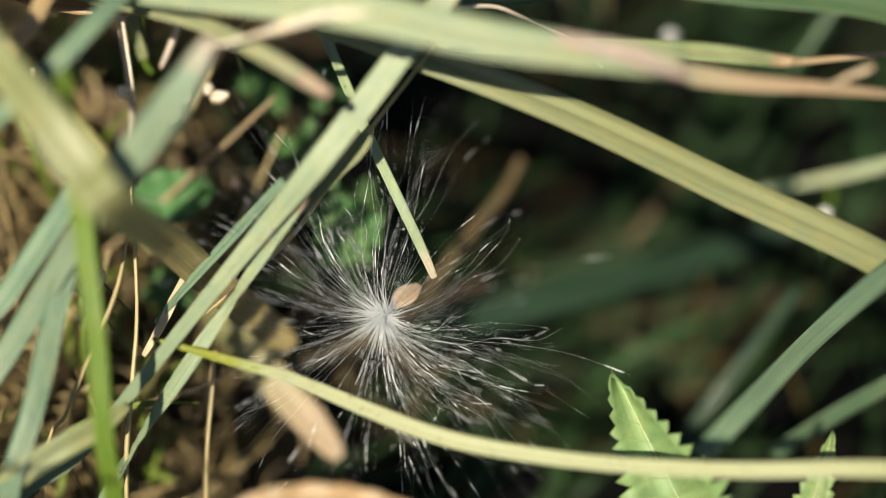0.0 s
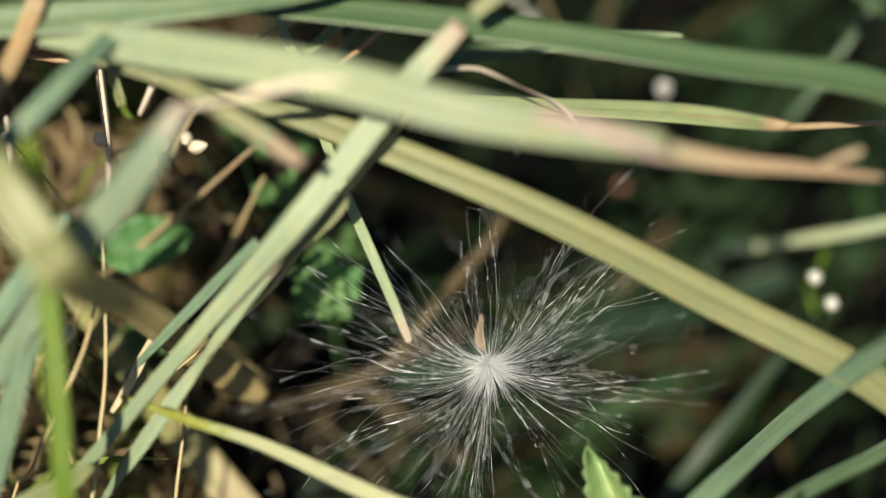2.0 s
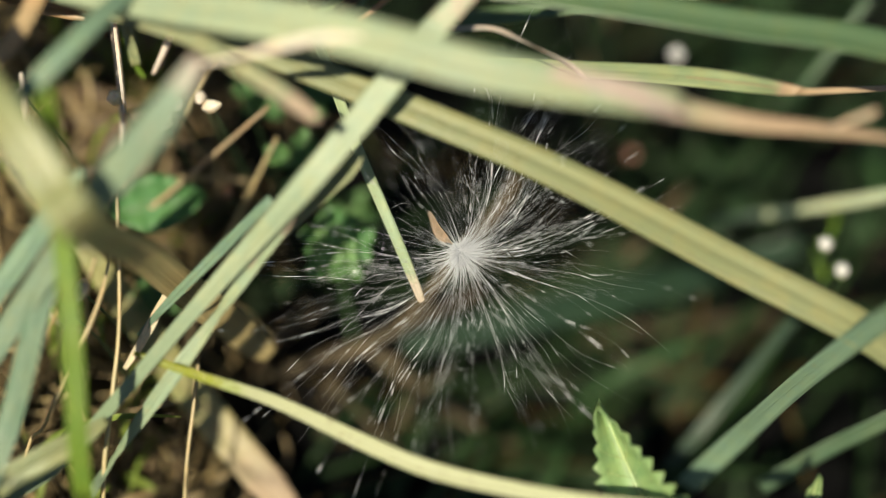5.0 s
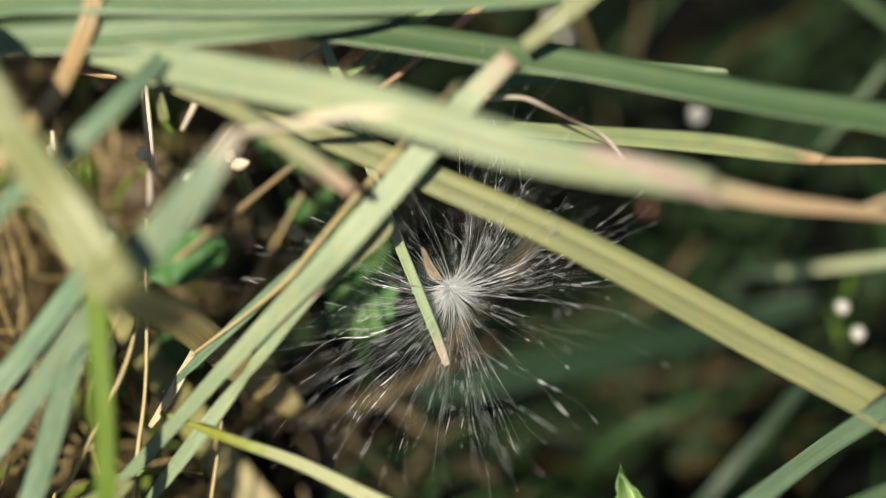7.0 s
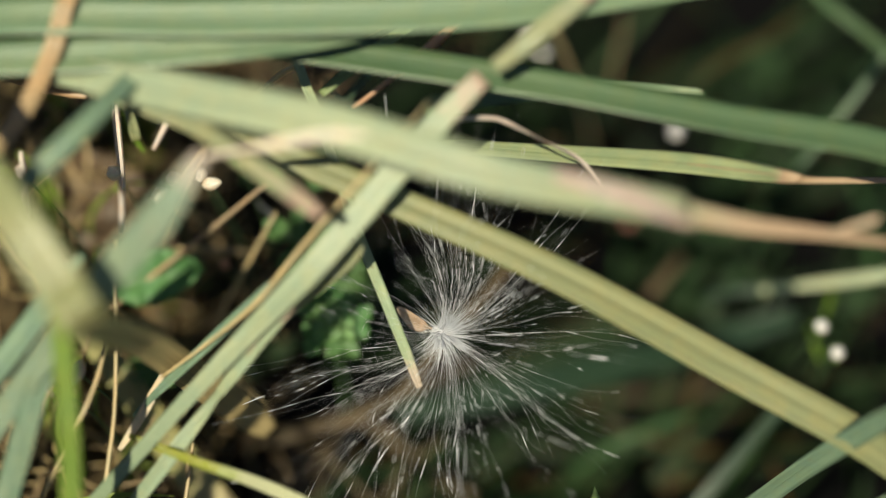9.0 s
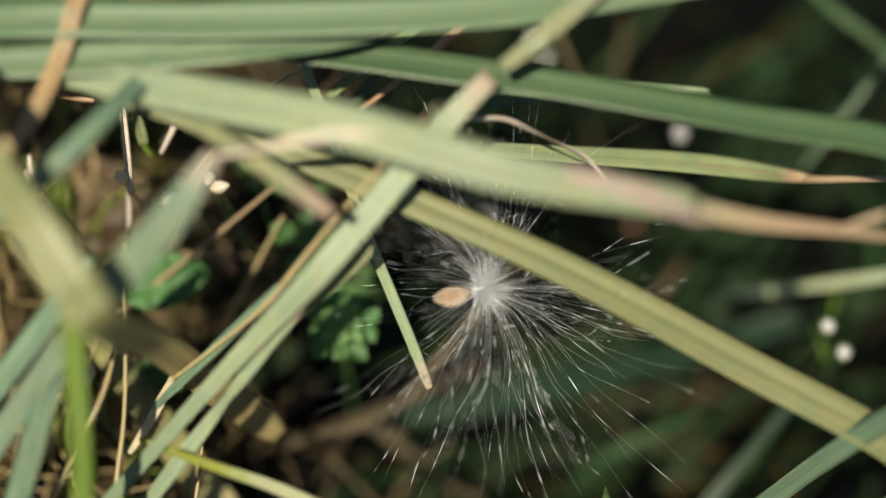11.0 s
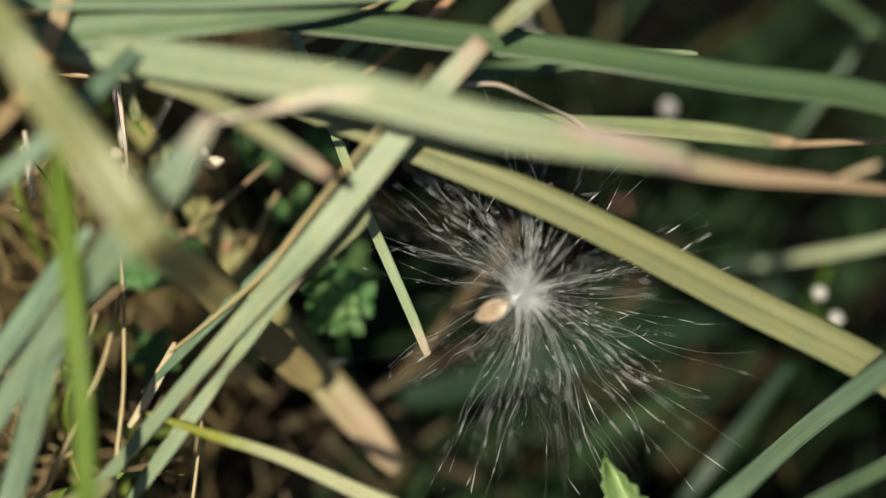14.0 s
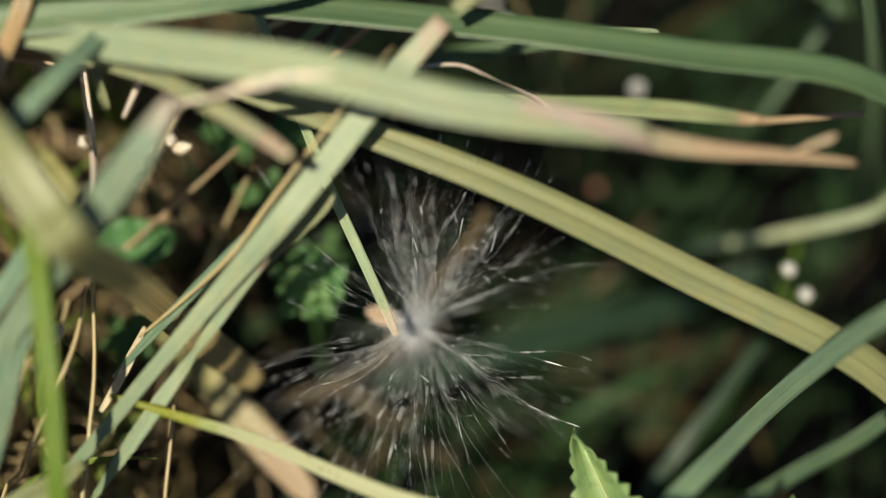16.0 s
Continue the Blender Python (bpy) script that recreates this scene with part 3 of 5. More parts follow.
blade(PINK_TIP, 15.0, [(6.2, 132.1, 129.5), (11.0, 134.2, 133.1), (16.4, 138.3, 135.3), (21.8, 142.5, 137.6)], [2.4, 3.1, 3.3, 3])
blade(WHITE_DRY, 10.0, [(-41.0, 115.0, 127.1), (-33.1, 114.8, 129.8), (-25.4, 114.5, 133.5), (-20.9, 114.9, 134.3), (-17.8, 115.1, 134.4), (-13.5, 115.2, 134.4)], [0.9, 1.3, 1.7, 1.6, 1.6, 0.3], fold=0.4, twist=[10, 40, -25, 20, -10, 0])

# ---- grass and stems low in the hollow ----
# one stalk in two pieces: sunlit colour, then shaded colour
blade(SUN_TINT, 10.0, [(131.0, 124.0, -4.0), (110.1, 134.2, 63.3), (100.3, 132.3, 58.9), (91.4, 131.8, 55.2), (83.6, 132.0, 51.9), (77.7, 132.0, 49.7)], [1.4, 2.4, 2.7, 2.6, 2.4, 1.6])
blade(SHADE_TINT, 10.0, [(78.7, 132.9, 47.9), (72.6, 133.0, 45.7), (65.6, 133.9, 42.8), (59.5, 134.6, 37.5)], [1.8, 2.4, 2.2, 1.0])
bud_node = (71.6, 131.8, 47.9)
blade(SHADE_DARK, 20.0, [(66.6, 141.0, 23.6), (58.2, 138.9, 22.5), (37.5, 132.7, 16.7), (9.4, 124.9, 10.1), (-13.3, 118.6, 6.7)], [3, 5.1, 6, 6, 3.9])
blade(SHADE_TINT, 25.0, [(83.7, 133.9, 29.8), (63.8, 128.9, 24.6), (35.3, 119.1, 29.4), (8.6, 111.5, 30.4), (-10.9, 106.7, 30.3)], [6, 8.5, 9.4, 8.7, 5.2])
blade(SHADE_DARK, 25.0, [(74.3, 107.8, 48.3), (68.0, 99.7, 39.0), (60.3, 89.0, 28.4), (49.7, 78.0, 17.5)], [2.7, 6.3, 6.7, 5.7])
blade(GLAUCOUS, 4.0, [(115.4, 101.3, -4.0), (104.8, 95.5, 71.3), (89.0, 86.2, 114.9), (77.4, 82.3, 113.1), (72.0, 82.1, 101.4), (63.7, 79.5, 80.1), (56.7, 76.3, 57.2), (48.4, 70.6, 43.5)], [2.2, 3.3, 3.4, 3.5, 4.2, 4.4, 4.9, 4.6])
blade(GREY, 30.0, [(133.5, 109.1, -4.0), (125.1, 103.9, 25.0), (114.8, 97.6, 58.4), (98.4, 87.4, 62.4), (87.2, 80.5, 58.7), (76.2, 76.4, 51.6), (63.6, 70.6, 43.5)], [2.6, 4, 4.4, 4.4, 4.7, 4.8, 4.6])
blade(SHADE_DARK, 20.0, [(105.7, 195.8, 55.2), (96.0, 184.2, 46.6), (86.8, 172.5, 37.9), (72.4, 158.6, 25.5), (56.0, 145.5, 13.6)], [2.7, 3.6, 3.6, 3.7, 3.1])
blade(DEEP, 20.0, [(34.6, 213.6, -4.0), (44.0, 209.1, 32.5), (58.4, 202.4, 77.1), (74.9, 194.6, 81.2), (84.7, 190.0, 76.4), (92.5, 184.8, 73.8), (102.4, 180.6, 69.3)], [1.5, 2.2, 2.4, 2.4, 3, 3, 2.5])
blade(GREY, 25.0, [(78.0, 155.7, 60.1), (84.2, 162.3, 67.0), (89.9, 168.8, 72.7), (95.5, 175.8, 78.7)], [1.0, 1.6, 1.6, 1.3])
blade(SHADE_TINT, 25.0, [(47.0, 77.7, 33.2), (53.9, 84.5, 39.1), (61.8, 93.0, 43.6), (74.4, 106.5, 48.6)], [2.4, 3.0, 3.0, 2.2])
blade(LOW, 20.0, [(58.9, 141.7, 29.9), (68.0, 148.8, 39.4), (74.2, 154.4, 48.0)], [0.8, 1.4, 0.7])
blade(LOW, 20.0, [(68.1, 150.0, 40.0), (72.9, 141.8, 37.9), (75.0, 137.9, 38.1)], [0.7, 1.3, 0.8])
blade(LIVELY, 15.0, [(86.0, 131.1, 50.4), (84.6, 127.4, 50.6), (82.9, 124.0, 51.1)], [0.6, 1.4, 0.7])
blade(LIVELY, 15.0, [(80.7, 124.1, 46.6), (81.6, 119.6, 46.5), (82.2, 115.5, 46.6)], [0.5, 1.5, 0.8])
blade(LOW, 20.0, [(46.9, 173.7, 41.3), (56.2, 162.7, 37.7), (61.2, 153.1, 34.9)], [0.8, 1.6, 0.8])
blade(LOW, 20.0, [(103.1, 172.7, 29.5), (105.6, 157.4, 27.0), (105.1, 143.8, 25.4)], [1.5, 4.2, 2.0])
blade(LOW, 20.0, [(28.6, 96.8, 11.6), (41.4, 104.4, 21.4), (60.0, 111.2, 25.0)], [1.0, 2.4, 1.2])
blade(GREY, 20.0, [(-25.4, 154.5, 93.4), (-21.8, 149.7, 93.1), (-15.9, 153.3, 98.4), (-13.6, 157.2, 100.5)], [0.5, 1.2, 1.3, 0.9])
blade(DEEP, 20.0, [(-33.9, 165.9, 93.8), (-32.0, 159.5, 92.6), (-31.1, 153.8, 90.7)], [0.8, 1.2, 0.6])
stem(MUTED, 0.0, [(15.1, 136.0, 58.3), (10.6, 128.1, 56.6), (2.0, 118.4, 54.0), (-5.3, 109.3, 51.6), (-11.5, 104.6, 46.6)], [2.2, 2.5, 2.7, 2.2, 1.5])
stem(TWIG, 0.0, [(-48.0, 100.2, 21.9), (-34.5, 103.5, 26.1), (-18.7, 107.2, 30.6), (-4.4, 112.7, 33.5), (7.4, 120.9, 30.4)], [2.4, 2.9, 3.1, 3.1, 2])
stem(TWIG, 0.0, [(-18.7, 107.2, 30.6), (-12.3, 102.3, 25.5), (-0.5, 96.1, 19.7), (15.4, 88.7, 13.2)], [2.3, 3.7, 3.7, 2.7])
stem(TWIG, 0.0, [(-57.3, 120.5, 32.2), (-50.9, 114.6, 32.5), (-40.8, 106.5, 31.5)], [0.91, 1.3, 1.3])
stem(TWIG, 0.0, [(-46.8, 100.7, 27.3), (-36.2, 106.3, 37.1), (-26.3, 111.2, 44.3)], [1.33, 1.9, 1.9])
stem(TWIG, 0.0, [(-43.9, 97.7, 32.5), (-28.3, 100.3, 38.4), (-18.1, 101.8, 42.6), (-2.0, 108.1, 49.4)], [1.32, 2.2, 2.2, 1.54])
stem(TWIG, 0.0, [(-29.7, 93.3, 26.8), (-24.7, 98.2, 35.1), (-20.2, 103.5, 40.1)], [0.91, 1.3, 1.3])
stem(TWIG, 0.0, [(-11.3, 84.2, 21.9), (-18.7, 90.0, 28.4), (-26.0, 95.5, 33.6)], [0.98, 1.4, 1.4])
stem(TWIG, 0.0, [(-33.4, 81.8, 17.2), (-29.1, 87.7, 23.8), (-25.6, 92.8, 29.9)], [0.77, 1.1, 1.1])
stem(TWIG, 0.0, [(-40.2, 79.9, 23.0), (-40.9, 88.4, 29.8), (-43.2, 96.5, 36.4)], [0.84, 1.2, 1.2])
stem(TWIG, 0.0, [(-19.2, 98.4, 23.8), (-24.3, 90.9, 22.1), (-34.4, 84.6, 21.0)], [0.7, 1.0, 1.0])
stem(TWIG, 0.0, [(0.3, 101.0, 30.9), (-8.7, 95.3, 24.4), (-18.0, 83.4, 15.9)], [1.05, 1.5, 1.5])
stem(TWIG, 0.0, [(-59.3, 90.2, 39.8), (-53.8, 97.7, 43.8), (-49.1, 106.5, 50.8)], [0.63, 0.9, 0.9])
stem(TWIG, 0.0, [(-65.2, 111.7, 51.3), (-59.2, 106.3, 48.4), (-53.2, 103.1, 46.7)], [0.7, 1.0, 1.0])
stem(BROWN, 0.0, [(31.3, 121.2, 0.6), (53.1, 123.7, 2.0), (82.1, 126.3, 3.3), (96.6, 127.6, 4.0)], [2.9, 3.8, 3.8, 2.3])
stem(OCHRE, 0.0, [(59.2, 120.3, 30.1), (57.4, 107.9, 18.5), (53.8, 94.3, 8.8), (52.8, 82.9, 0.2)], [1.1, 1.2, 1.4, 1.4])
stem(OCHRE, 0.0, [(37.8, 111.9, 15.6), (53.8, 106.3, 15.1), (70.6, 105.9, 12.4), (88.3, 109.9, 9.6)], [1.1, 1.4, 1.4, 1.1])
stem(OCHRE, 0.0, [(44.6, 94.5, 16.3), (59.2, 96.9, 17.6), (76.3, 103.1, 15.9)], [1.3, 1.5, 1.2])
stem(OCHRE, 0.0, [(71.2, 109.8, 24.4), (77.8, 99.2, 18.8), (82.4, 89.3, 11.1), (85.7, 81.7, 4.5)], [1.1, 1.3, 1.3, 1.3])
blade(SHADE_DARK, 25.0, [(77.0, 142.7, 22.0), (69.4, 149.0, 27.9), (62.4, 155.2, 31.2), (56.8, 158.9, 33.1)], [1.2, 2.5, 1.9, 0.62])
blade(SHADE_DARK, 25.0, [(71.7, 125.9, 18.1), (64.7, 135.7, 23.3), (70.3, 145.5, 28.5), (80.6, 157.7, 32.5)], [1.5, 3.1, 3.4, 1.2])
stem(MUTED, 0.0, [(57.8, 149.2, 30.5), (51.8, 142.0, 29.1), (46.3, 135.9, 25.9), (42.2, 132.3, 23.9)], [1.4, 2.5, 2.2, 1.4])
stem(OCHRE, 0.0, [(87.0, 204.9, 57.0), (77.5, 198.0, 53.2), (68.4, 194.9, 49.0), (59.2, 189.8, 43.7)], [0.83, 1.3, 1.4, 0.99])
stem(MUTED, 0.0, [(42.6, 203.0, 55.4), (41.4, 195.6, 51.5), (39.9, 188.2, 45.1), (39.1, 179.5, 38.0)], [1.1, 1.4, 1.3, 0.85])
stem(STRAW, 0.0, [(-62.6, 140.8, 65.7), (-57.9, 139.3, 64.8), (-53.3, 138.9, 62.3), (-50.3, 136.0, 56.2), (-50.6, 133.9, 48.3)], [0.72, 0.9, 0.9, 0.9, 0.72])
stem(STRAW, 0.0, [(-67.0, 123.9, 72.6), (-60.4, 125.1, 73.2), (-51.7, 126.8, 71.7), (-42.6, 129.4, 66.3)], [0.64, 0.8, 0.8, 0.64])
stem(MUTED, 0.0, [(-53.5, 143.2, 63.5), (-51.2, 141.0, 61.2), (-48.4, 139.1, 57.9), (-47.7, 136.6, 52.0)], [0.72, 0.9, 0.9, 0.72])
stem(STRAW, 0.0, [(-83.2, 155.3, 73.4), (-79.1, 151.2, 75.8), (-76.3, 147.8, 76.2), (-76.5, 144.0, 72.0), (-78.1, 143.9, 67.4)], [0.56, 0.7, 0.7, 0.7, 0.56])
stem(STRAW, 0.0, [(-81.9, 146.4, 73.2), (-79.8, 144.2, 74.4), (-78.3, 141.9, 70.9)], [0.56, 0.7, 0.56])
stem(STRAW, 0.0, [(-86.3, 146.3, 65.3), (-77.7, 144.8, 66.7), (-71.5, 142.5, 66.6)], [0.48, 0.6, 0.48])
stem(BLEACHED, 0.0, [(-57.3, 156.5, 85.3), (-58.1, 150.1, 85.3), (-60.3, 146.6, 82.3)], [0.64, 0.8, 0.64])
stem(WHITE_DRY, 0.0, [(-63.1, 143.1, 106.0), (-61.9, 137.6, 106.4), (-61.1, 132.9, 104.9), (-60.5, 128.3, 102.3), (-60.8, 125.7, 97.4)], [0.6, 0.8, 0.9, 0.8, 0.6])
blade(LIVELY, 30.0, [(-59.8, 137.6, 91.3), (-61.7, 139.6, 94.6), (-63.0, 143.4, 97.7), (-63.8, 146.8, 99.5)], [0.8, 1.6, 1.8, 1.2])
stem(STRAW, 0.0, [(-47.9, 109.3, 48.8), (-43.9, 106.3, 45.0), (-39.1, 103.9, 39.1)], [0.72, 0.9, 0.72])
stem(MUTED, 0.0, [(-63.0, 120.7, 55.0), (-59.3, 118.0, 53.5), (-56.3, 117.0, 48.5)], [0.96, 1.2, 0.96])
stem(MUTED, 0.0, [(-33.8, 105.9, 47.0), (-39.3, 99.7, 43.7), (-45.8, 94.9, 36.6)], [1.2, 1.5, 1.2])
stem(STRAW, 0.0, [(-48.9, 89.2, 67.6), (-49.8, 81.5, 63.5), (-51.4, 72.4, 56.5)], [0.4, 0.5, 0.4])
stem(TWIG, 0.0, [(-38.4, 97.0, 35.5), (-29.5, 99.2, 38.8), (-19.4, 100.4, 41.7), (-9.7, 100.0, 39.2)], [1.28, 1.6, 1.6, 1.28])
stem(STRAW, 0.0, [(-80.5, 84.1, 36.9), (-78.1, 88.1, 45.7), (-75.2, 93.2, 50.7)], [0.54, 0.68, 0.54])
stem(STRAW, 0.0, [(-68.4, 81.9, 52.5), (-60.1, 81.3, 58.9), (-52.9, 81.9, 61.4)], [0.44, 0.55, 0.44])
stem(FADED, 0.0, [(-78.1, 84.5, 51.9), (-74.7, 85.0, 58.8), (-73.6, 86.7, 62.0)], [0.4, 0.5, 0.4])
stem(BLEACHED, 0.0, [(-71.8, 95.4, 59.4), (-75.7, 95.5, 66.3), (-79.0, 97.0, 69.4)], [0.74, 0.92, 0.74])
stem(STRAW, 0.0, [(-90.0, 98.3, 45.9), (-84.3, 102.1, 54.6), (-80.3, 107.3, 59.6)], [0.65, 0.81, 0.65])
stem(STRAW, 0.0, [(-90.8, 78.7, 33.6), (-93.8, 78.8, 40.4), (-99.6, 80.0, 43.4)], [0.46, 0.58, 0.46])
stem(FADED, 0.0, [(-81.3, 94.3, 60.1), (-79.0, 94.9, 67.3), (-76.2, 97.0, 70.6)], [0.65, 0.81, 0.65])
stem(BLEACHED, 0.0, [(-84.5, 93.2, 51.1), (-86.4, 96.0, 59.4), (-88.9, 100.0, 63.8)], [0.55, 0.69, 0.55])
stem(STRAW, 0.0, [(-73.3, 96.9, 62.3), (-71.4, 100.8, 71.2), (-69.0, 106.1, 76.3)], [0.7, 0.87, 0.7])
stem(STRAW, 0.0, [(-81.2, 83.4, 54.7), (-77.1, 82.4, 61.0), (-73.3, 82.7, 63.4)], [0.78, 0.97, 0.78])
stem(FADED, 0.0, [(-90.8, 83.8, 36.7), (-85.7, 87.9, 45.7), (-82.1, 93.1, 50.7)], [0.69, 0.87, 0.69])
stem(BLEACHED, 0.0, [(-92.4, 83.5, 38.3), (-93.1, 87.3, 47.1), (-93.4, 92.2, 52.0)], [0.77, 0.97, 0.77])
stem(STRAW, 0.0, [(-93.1, 95.2, 43.3), (-86.7, 96.7, 50.8), (-81.9, 99.5, 54.6)], [0.47, 0.59, 0.47])
stem(STRAW, 0.0, [(-82.9, 94.6, 58.6), (-83.0, 94.0, 65.1), (-85.1, 94.9, 67.8)], [0.8, 1.0, 0.8])
stem(FADED, 0.0, [(-88.9, 100.6, 54.0), (-83.3, 104.2, 62.6), (-79.5, 109.2, 67.5)], [0.72, 0.9, 0.72])
stem(BLEACHED, 0.0, [(-84.3, 92.9, 42.1), (-83.5, 93.7, 49.3), (-82.3, 95.8, 52.6)], [0.56, 0.7, 0.56])


# ---- herbs, buds and flowers ----
def lobed_mesh(size, lobes, mat):
    """Rounded leaf cut deep into lobes, each notched into three; cupped, with sunken veins."""
    rim, rings = 24 * lobes, 7
    verts, uvs, faces = [(0, 0, 0)], [(0.5, 0)], []
    for r in range(1, rings + 1):
        f = r / rings
        for k in range(rim):
            a = 2 * math.pi * k / rim * 0.9 + 0.3
            s = k / rim * lobes % 1 - 0.5
            lobe = 0.36 + 0.64 * max(0, math.cos(math.pi * s)) ** 0.75
            notch = 0.80 + 0.20 * abs(math.cos(2.9 * math.pi * s)) ** 0.7
            reach = size * f * (1 + (lobe * notch - 1) * f ** 1.5)
            z = size * (0.16 * f * f - 0.13 * f * math.cos(2 * math.pi * s) + 0.05 * math.sin(3 * a + 2 * r) * f)
            verts.append((reach * math.cos(a), reach * math.sin(a), z))
            uvs.append((s + 0.5, 0.15 + 0.7 * f))
    for k in range(rim - 1):
        faces.append((0, 1 + k, 2 + k))
    for r in range(rings - 1):
        for k in range(rim - 1):
            a, b = 1 + r * rim + k, 1 + (r + 1) * rim + k
            faces.append((a, b, b + 1, a + 1))
    return mesh_of("lobed_leaf", verts, faces, mat, uvs)


def lobed_leaf(centre, size, spin, lobes=5, tilt=(0, 0, 0), mat=None, name="herb_leaf"):
    ob = new(name, lobed_mesh(size, lobes, mat or LEAF))
    thick = ob.modifiers.new("thickness", "SOLIDIFY")
    thick.thickness = 0.0002
    ob.matrix_basis = Matrix.Translation(centre) @ pose(0, 0, 0, *tilt) @ pose(0, 0, 0, 0, 0, spin)
    stalk = [Vector(centre) * 1000, (Vector(centre) + Vector((0.006, 0.004, -0.012))) * 1000]
    stalk.append(Vector((stalk[1].x + 4, stalk[1].y + 3, 1000 * rise(centre[0] + 0.01, centre[1] + 0.007) - 2)))
    v, f, u = tube(stalk, [0.7, 0.8, 0.9])
    back = ob.matrix_basis.inverted()
    st = new("stalk", mesh_of("stalk", [back @ Vector(p) for p in v], f, LEAF, u))
    st.parent = ob
    return tagged(ob, "small deeply lobed green herb leaf near the soil", "leaf", "herb leaves")


def rosette(centre, size, tilt):
    """Young shoot: small lobed leaves in a ring, paler ones folded in the middle, on one stalk."""
    rng = random.Random(5)
    ob = new("herb_rosette")
    ob.empty_display_size = 0.004
    ob.matrix_basis = Matrix.Translation(centre) @ pose(0, 0, 0, *tilt)
    for ring, (count, reach, part, lift, lean, mat) in enumerate(((5, 0.62, 0.56, -0.10, 12, LEAF), (4, 0.36, 0.42, 0.12, 28, YOUNG), (3, 0.13, 0.26, 0.26, 46, YOUNG))):
        me = lobed_mesh(size * part, 3, mat)
        for k in range(count):
            a = 360 * (k + 0.37 * ring + 0.2 * rng.random()) / count
            leaf = new("leaflet", me)
            leaf.parent = ob
            leaf.matrix_basis = pose(0, 0, 0, 0, 0, a) @ pose(size * reach, 0, size * lift, rng.uniform(-12, 12), -lean, 0) @ pose(0, 0, 0, 0, 0, -150 + rng.uniform(-15, 15))
    foot = ob.matrix_basis.inverted() @ Vector((centre[0], centre[1], rise(centre[0], centre[1]) - 0.002))
    v, f, u = tube([Vector((0, 0, 0)), foot * 500, foot * 1000], [1.0, 1.1, 1.3])
    st = new("stalk", mesh_of("stalk", v, f, LEAF, u))
    st.parent = ob
    return tagged(ob, "bright young rosette of small lobed green leaves", "herb")


def oval_leaf(centre, length, width, spin, tilt, mat, label, name="herb_leaf", teeth=0, category="leaf", roll=0, fold=0.17):
    """Oval or toothed leaf with a folded midrib, its tip along +x."""
    n, verts, uvs, faces = 48, [], [], []
    cols = (-1, -0.66, -0.33, 0, 0.33, 0.66, 1)
    for i in range(n + 1):
        s = i / n
        w = width * 0.5 * (math.sin(math.pi * s ** 0.8) ** 0.75 if not teeth else min(1, (1 - s) * 1.25) ** 0.8 * min(1, s * 6))
        jag = 1 + (0.50 * ((s * teeth) % 1 - 0.6) if teeth else 0.02 * math.sin(i))
        for c in cols:
            edge = jag if abs(c) == 1 else 1
            slant = -0.03 * abs(c) * length if teeth else 0
            verts.append((length * s + slant, c * w * edge, width * (fold * abs(c) + 0.025 * math.sin(9 * math.pi * s) * abs(c) - 0.25 * s * s)))
            uvs.append(((c + 1) / 2, s))
    for i in range(n):
        for k in range(6):
            a, b = i * 7 + k, (i + 1) * 7 + k
            faces.append((a, b, b + 1, a + 1))
    ob = new(name, mesh_of(name, verts, faces, mat, uvs))
    ob.modifiers.new("thickness", "SOLIDIFY").thickness = 0.0003
    ob.matrix_basis = Matrix.Translation(centre) @ pose(0, 0, 0, *tilt) @ pose(0, 0, 0, 0, 0, spin) @ pose(0, 0, 0, roll)
    if teeth:
        for k, (a, b, c) in enumerate([(0.0, 0.95, 0.0)] + [(0.1 + 0.11 * j, 0.1 + 0.11 * j + 0.14, s) for j in range(6) for s in (-0.75, 0.75)]):
            def on(s, c):
                w = width * 0.5 * min(1, (1 - s) * 1.25) ** 0.8 * min(1, s * 6)
                return Vector((length * s - 0.03 * abs(c) * length, c * w, width * (fold * abs(c) + 0.025 * math.sin(9 * math.pi * s) * abs(c) - 0.25 * s * s) + 0.00022)) * 1000
            path = [on(a + (b - a) * q / 3, c * q / 3) for q in range(4)]
            v, f, u = tube(path, [0.55, 0.5, 0.4, 0.2] if k == 0 else [0.14, 0.12, 0.1, 0.06], 5, 3)
            vein = new("midrib" if k == 0 else "side_vein", mesh_of("vein", v, f, VEIN, u))
            vein.parent = ob
    else:
        path = [Vector((length * q, 0, width * (-0.25 * q * q) + 0.0003)) * 1000 for q in (0.0, 0.3, 0.6, 0.97)]
        v, f, u = tube(path, [0.5, 0.45, 0.35, 0.15], 5, 4)
        rib = new("midrib", mesh_of("midrib", v, f, mat, u))
        rib.parent = ob
    return tagged(ob, label, category)


RUST_LEAF = leafy("withered_leaf", (0.36, 0.22, 0.13), thin=0.25, veins=6.0, spots=0.5)
YOUNG = leafy("young_herb", (0.20, 0.36, 0.15), thin=0.35, veins=5.0, rough=0.42)
SEPAL = leafy("sepal", (0.16, 0.30, 0.07), thin=0.3, veins=4.0)
VEIN = leafy("leaf_vein", (0.36, 0.47, 0.22), thin=0.2, veins=3.0, spots=0.0)


